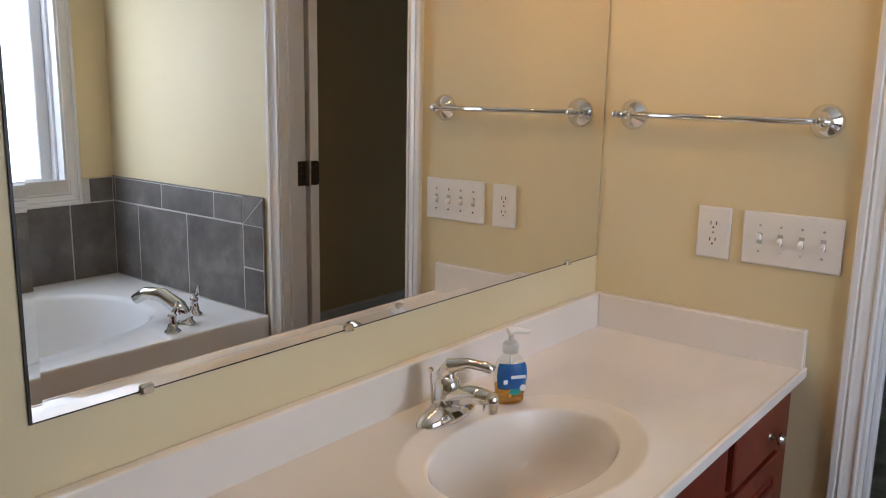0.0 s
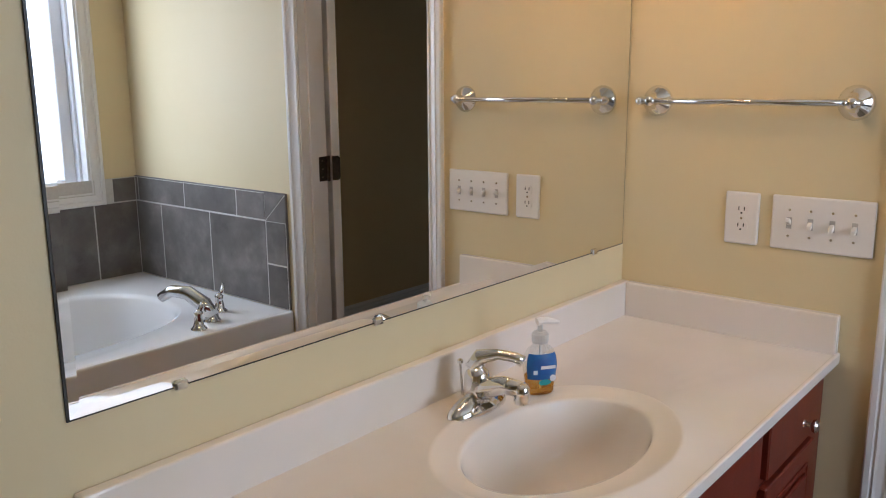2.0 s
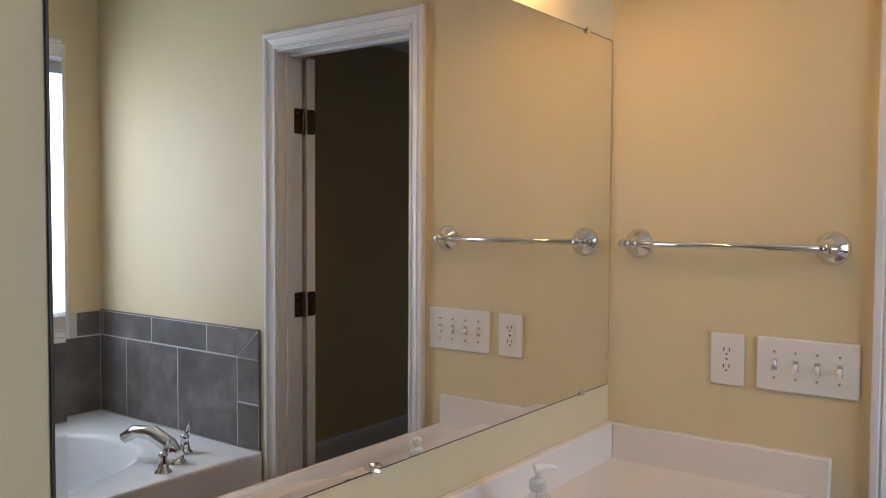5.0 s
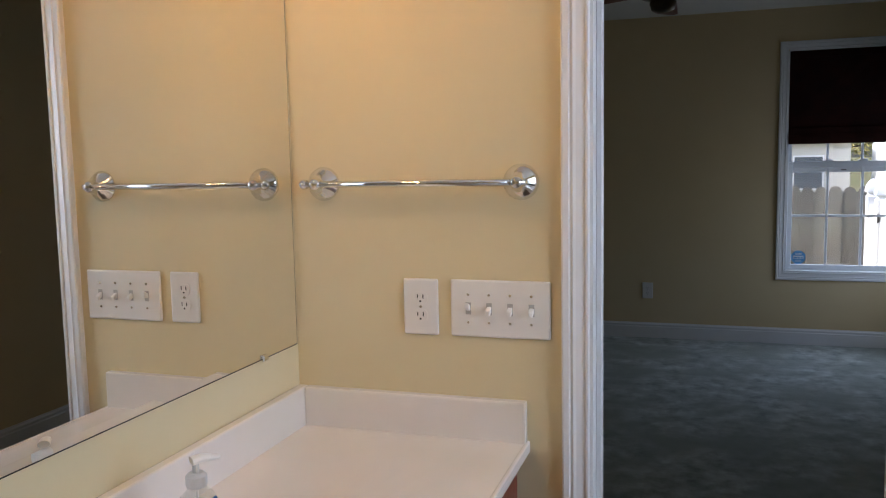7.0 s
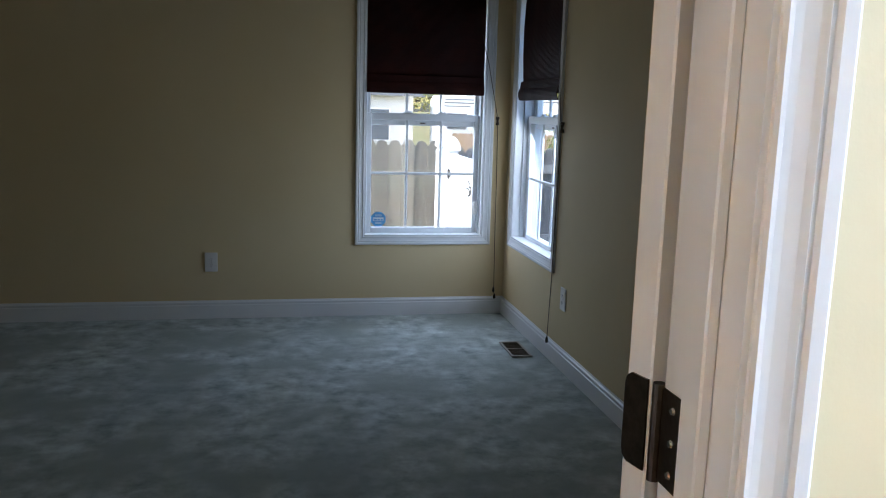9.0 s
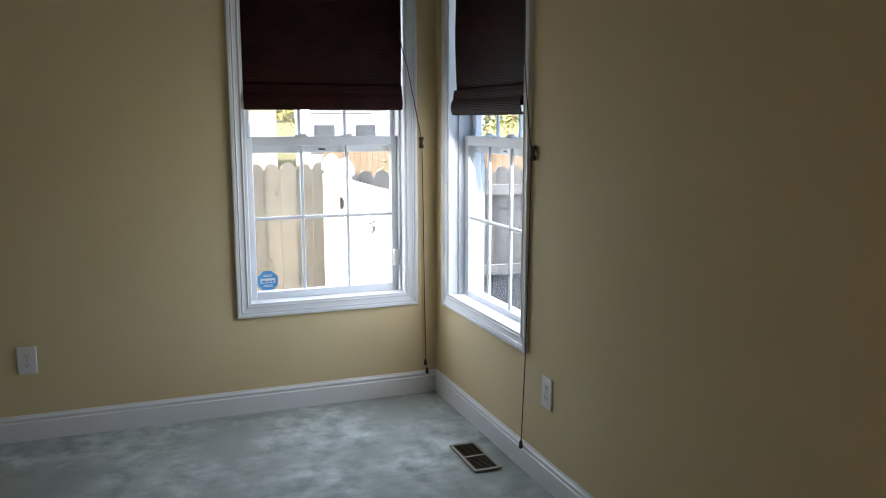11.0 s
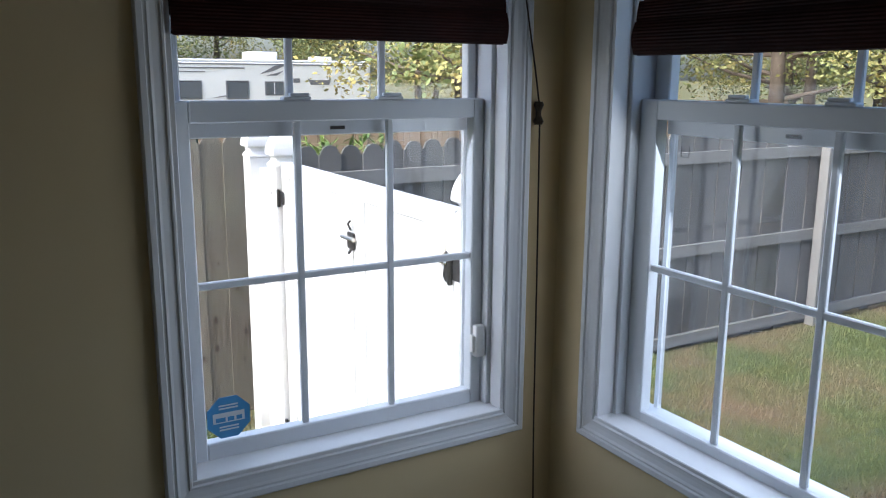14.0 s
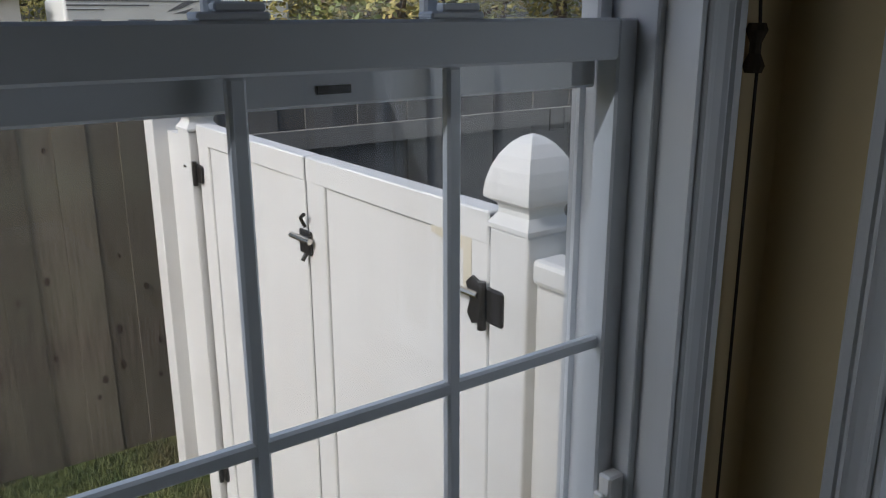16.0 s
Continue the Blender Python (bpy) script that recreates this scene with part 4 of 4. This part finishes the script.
def gate_leaf(y0, y1):
    lf = part("gate_leaf", B((-.010, y0, .08), (.030, y1, GH - .02)), PVC, gt)
    part("top_rail", B((-.024, y0, GH - .075), (.036, y1, GH), .004), PVC, lf)
    part("bottom_rail", B((-.024, y0, .05), (.036, y1, .15), .004), PVC, lf)
    part("stile", B((-.022, y0, .06), (.034, y0 + .11, GH - .004), .004), PVC, lf)
    part("stile", B((-.022, y1 - .11, .06), (.034, y1, GH - .004), .004), PVC, lf)
    n = 1
    for k in range(n):
        a = y0 + .11 + (y1 - y0 - .22) * k / n
        b = y0 + .11 + (y1 - y0 - .22) * (k + 1) / n
        part("board", B((-.014, a + .003, .15), (-.004, b - .003, GH - .075), .002), PVC, lf)


gate_leaf(7.372, 8.236)
gate_leaf(8.248, 9.160)


def gothic_post(y, w, h, x=0.0):
    p = part("post", B((x - w / 2, y - w / 2, 0), (x + w / 2, y + w / 2, h), .006, 2), PVC, gt)
    prof = [(1.06, 0), (1.06, .010), (.96, .018), (.80, .032), (.78, .042), (.84, .052), (1.16, .064), (1.17, .074), (1.12, .098), (1.0, .126), (.80, .154), (.52, .178), (.26, .191), (.06, .196)]
    bm = bmesh.new()
    rs = []
    for r, z in prof:
        q = r * w / 2
        rs.append([bm.verts.new((x + sx * q, y + sy * q, h + z)) for sx, sy in ((-1, -1), (1, -1), (1, 1), (-1, 1))])
    for a, b in zip(rs, rs[1:]):
        for k in range(4):
            bm.faces.new((a[k], a[(k + 1) % 4], b[(k + 1) % 4], b[k]))
    bm.faces.new(rs[-1])
    part("post_cap", bm, PVC, p, "white gothic post cap")


gothic_post(PB, .122, 1.70, .032)
gothic_post(PA, .122, 1.70, .01)
gothic_post(9.62, .122, 1.72, -.01)
part("infill_panel", B((-.01, 9.30, .08), (.03, 9.56, 1.66)), PVC, gt)
part("infill_panel", B((.0, 6.83, .08), (.04, 7.24, 1.62)), PVC, gt)
part("panel_rail", B((-.018, 6.83, 1.60), (.065, 7.24, 1.655), .012, 2), PVC, gt)
part("panel_rail", B((-.018, 6.83, .80), (.055, 7.24, .90), .006), PVC, gt)
part("bracket", B((-.030, 7.215, .86), (-.016, 7.25, 1.00), .003), PVC, gt)


def strap_hinge(y, z, big):
    s = 1.1 if big else .95
    h = part("hinge", B((-.034, y - .060 * s, z - .034 * s), (-.026, y - .008 * s, z + .040 * s), .006), BLACK, gt, "black strap hinge")
    part("hinge_leaf", prism([(y, z - .036 * s), (y + .035 * s, z - .050 * s), (y + .052 * s, z - .030 * s), (y + .042 * s, z), (y + .056 * s, z + .034 * s), (y + .036 * s, z + .052 * s), (y, z + .040 * s)], .006, "yz"), BLACK, h).location = (-.034, 0, 0)
    part("barrel", tube(bmesh.new(), [(-.040, y - .004, z - .05 * s), (-.040, y - .004, z + .05 * s)], .010, 10), BLACK, h)
    part("spring", tube(bmesh.new(), [(-.040, y + .01, z + .02), (-.046, y + .09 * s, z + .02)], .008, 8), NICKEL, h)


strap_hinge(7.375, .740 - GZ, True)
strap_hinge(7.375, -.48 - GZ, True)
strap_hinge(9.17, .757 - GZ, False)
strap_hinge(9.17, -.55 - GZ, False)
la = part("latch", B((-.034, 8.207, .650 - GZ), (-.024, 8.277, .725 - GZ), .003), BLACK, gt, "black gravity latch")
part("striker", tube(bmesh.new(), [(-.040, 8.192, .70 - GZ), (-.046, 8.307, .70 - GZ)], .010, 8), NICKEL, la)
part("pull", tube(bmesh.new(), [(-.030, 8.242, .735 - GZ), (-.044, 8.242, .765 - GZ), (-.044, 8.217, .78 - GZ)], .006, 8), BLACK, la)
part("catch", tube(bmesh.new(), [(-.030, 8.242, .65 - GZ), (-.044, 8.242, .63 - GZ)], .007, 8), BLACK, la)
part("stain", prism([(7.46, .845 - GZ), (7.585, .86 - GZ), (7.585, .905 - GZ), (7.43, .90 - GZ), (7.43, .76 - GZ), (7.46, .76 - GZ)], .001, "yz"), RUST, gt, "rusty bracket outline").location = (-.0235, 0, 0)

# travel trailer beyond the fence
rv = thing("travel_trailer", (0, 30, GZ), "white travel trailer with dark windows and grey decals", "trailer")
part("body", B((5.37, 0, .50), (11.84, 2.4, 2.58), .10, 3), RVW, rv)
part("roof_cap", B((5.45, .05, 2.58), (11.7, 2.35, 2.66), .03, 2), RVW, rv)
part("air_conditioner", B((8.0, .7, 2.66), (8.9, 1.6, 2.92), .06, 2), RVW, rv)
part("skylight", B((10.2, .8, 2.66), (10.8, 1.5, 2.80), .05, 2), RVW, rv)
for x, w, z0, z1 in ((5.60, .66, 1.50, 2.0), (7.03, .66, 1.50, 2.0), (8.24, .56, 1.60, 1.98)):
    wf = part("window", B((x, -.015, z0), (x + w, .02, z1), .05, 3), RVD, rv, "dark tinted window")
    part("window_frame", B((x - .035, -.008, z0 - .035), (x + w + .035, .015, z1 + .035), .02), RVG, wf)
part("mullion", B((8.50, -.02, 1.62), (8.53, -.012, 1.96)), RVW, rv)
part("vent", B((9.12, -.02, 1.97), (9.36, .01, 2.10), .02), RVG, rv, "grey wall vent")
part("decal", prism([(9.60, 2.12), (9.72, 2.05), (10.30, 2.05), (10.42, 2.12), (10.34, 1.90), (9.72, 1.90)], .006), RVG, rv, "grey painted emblem").location = (0, -.01, 0)
part("decal", prism([(8.05, 2.22), (8.55, 2.48), (9.0, 2.54), (8.5, 2.32)], .006), RVG, rv, "grey swoosh").location = (0, -.01, 0)
part("decal", prism([(8.25, 2.18), (8.6, 2.26), (8.85, 2.34), (8.6, 2.18)], .006), RVG, rv, "grey swoosh").location = (0, -.01, 0)
part("decal", prism([(6.5, 1.50), (7.1, 1.62), (7.5, 1.66), (7.0, 1.55)], .006), RVG, rv, "grey swoosh").location = (0, -.01, 0)
part("decal", prism([(11.1, 1.92), (11.4, 2.05), (11.7, 2.06), (11.78, 1.98), (11.4, 1.98)], .006), RVG, rv, "grey swoosh").location = (0, -.01, 0)
for z0, z1, x0, x1 in ((2.50, 2.54, 5.45, 11.6), (2.38, 2.42, 5.45, 7.6), (2.27, 2.30, 5.45, 6.4), (1.05, 1.18, 5.45, 11.7)):
    part("stripe", B((x0, -.012, z0), (x1, .01, z1)), RVG, rv)
for x in (8.69, 9.48):
    wh = part("wheel", lathe([(.2, -.02), (.34, 0), (.36, .06), (.36, .2), (.3, .22)], 24, axis="y"), BLACK, rv)
    wh.location = (x, -.03, .37)
    part("rim", lathe([(.20, -.035), (.13, -.02), (.04, -.04)], 16, axis="y"), RVW, wh)

# house far behind, glimpsed past the trailer
hs = thing("neighbour_house", (1.2, 31.6, GZ), "pale neighbouring house with a grey pitched roof", "house")
part("wall", B((-7, 0, 0), (3.4, 6, 2.6)), SIDING, hs)
part("roof", prism([(-7.4, 2.6), (3.8, 2.6), (1.5, 4.4), (-5.1, 4.4)], 6.6), RVG, hs).location = (0, -.3, 0)
for x in (-4.5, -1.0, 1.6):
    w_ = part("window", B((x, -.03, 1.0), (x + .9, .02, 2.1)), RVD, hs)
    part("window_frame", B((x - .06, -.02, .94), (x + .96, .0, 2.16)), TRIM, w_)


# trees: trunk, limbs and a crown of separate leaves
def tree_parts(seed, leaf, height=9.0, count=5200, spread=2.6):
    r = random.Random(seed)
    bm = tube(bmesh.new(), [(0, 0, -.2), (.1, .05, height * .3), (-.05, .1, height * .6), (.05, 0, height * .85)], [.22, .17, .11, .04], 9)
    tips = []
    for k in range(11):
        z = height * r.uniform(.16, .75)
        a, ln = r.uniform(0, 6.28), spread * r.uniform(.5, 1)
        e = Vector((ln * math.cos(a), ln * math.sin(a), z + r.uniform(.3, 1.4)))
        tube(bm, [(0, 0, z), (e * .5 + Vector((0, 0, z * .5 - .1))), e], [.07, .045, .015], 6)
        tips.append(e)
    trunk = mesh("trunk", bm, BARK, True)
    clumps = [t + Vector((r.gauss(0, .5), r.gauss(0, .5), r.gauss(0, .4))) for t in tips for _ in range(4)] + [Vector((r.gauss(0, .8), r.gauss(0, .8), height * r.uniform(.3, .95))) for _ in range(14)]
    vs, fs = [], []
    for k in range(count):
        c = r.choice(clumps)
        p = c + Vector((r.gauss(0, .42), r.gauss(0, .42), r.gauss(0, .34)))
        a = Vector((r.gauss(0, 1), r.gauss(0, 1), r.gauss(0, .6))).normalized() * r.uniform(.05, .10)
        b = a.cross(Vector((r.gauss(0, 1), r.gauss(0, 1), r.gauss(0, 1)))).normalized() * r.uniform(.03, .055)
        n = len(vs)
        vs += [tuple(p - a), tuple(p + b), tuple(p + a), tuple(p - b)]
        fs.append((n, n + 1, n + 2, n + 3))
    me = bpy.data.meshes.new("crown")
    me.from_pydata(vs, [], fs)
    me.materials.append(leaf)
    return trunk, me


kinds = [(tree_parts(1, LEAF_A), "tree with yellow-green autumn leaves"), (tree_parts(2, LEAF_B), "dark green leafy tree"), (tree_parts(3, LEAF_A, 7.0, 5200, 3.0), "spreading tree with yellowing leaves")]
spots = []
for k in range(20):
    spots.append((-8 + k * 2.1 + rng.uniform(-.6, .6), 43 + rng.uniform(-2, 5)))
for k in range(16):
    spots.append((9.5 + k * 1.9 + rng.uniform(-.6, .6), 20 + rng.uniform(-3, 6)))
for k, (x, y) in enumerate(spots):
    (tr_, cr_), lb = kinds[(k * 7 + k // 3) % 3]
    t = thing("tree", (x, y, GZ), lb, "tree", "tree line")
    t.rotation_euler = (0, 0, rng.uniform(0, 6.28))
    s = rng.uniform(.8, 1.2)
    shared("trunk", tr_, t, scale=(s, s, s))
    shared("crown", cr_, t, scale=(s, s, s * .9))

# leafy plant that shows over the fence
pl_ = thing("shrub", (3.4, 12.6, GZ), "bright green leafy shrub behind the fence", "shrub")
vs, fs = [], []
stems = bmesh.new()
for k in range(26):
    a, ln = rng.uniform(0, 6.28), rng.uniform(.4, 1.0)
    z0 = rng.uniform(.9, 1.45)
    e = Vector((ln * .7 * math.cos(a), ln * .7 * math.sin(a), z0 + rng.uniform(.1, .45)))
    tube(stems, [(0, 0, 0), (e.x * .3, e.y * .3, z0 * .8), e], [.02, .012, .004], 5)
    for q in range(22):
        f = rng.uniform(.4, 1)
        p = Vector((e.x * f, e.y * f, z0 * .8 + (e.z - z0 * .8) * f))
        d = Vector((rng.gauss(0, 1), rng.gauss(0, 1), rng.gauss(0, .5))).normalized()
        b = d.cross(Vector((0, 0, 1))).normalized() * .022
        n = len(vs)
        vs += [tuple(p), tuple(p + d * .08 + b), tuple(p + d * .17), tuple(p + d * .08 - b)]
        fs.append((n, n + 1, n + 2, n + 3))
part("stems", stems, BARK, pl_)
me = bpy.data.meshes.new("leaves")
me.from_pydata(vs, [], fs)
me.materials.append(LEAF_C)
shared("leaves", me, pl_)
# a tan fence stands further off
f3 = thing("wooden_fence", (0, 21, GZ), "tan wooden fence in the distance", "fence")
pm = plank_mesh("plank", .137, 1.6, ramp_mat("tan_fence_wood", (.30, .20, .12), (.42, .30, .19), 7, .9, stretch=(9, 9, .6), rnd=.12))
for k in range(120):
    shared("plank", pm, f3, (4 + k * .143, 0, 0))
for z in (.4, 1.3):
    part("rail", B((3.9, .018, z), (21.2, .05, z + .09)), WOODR, f3)
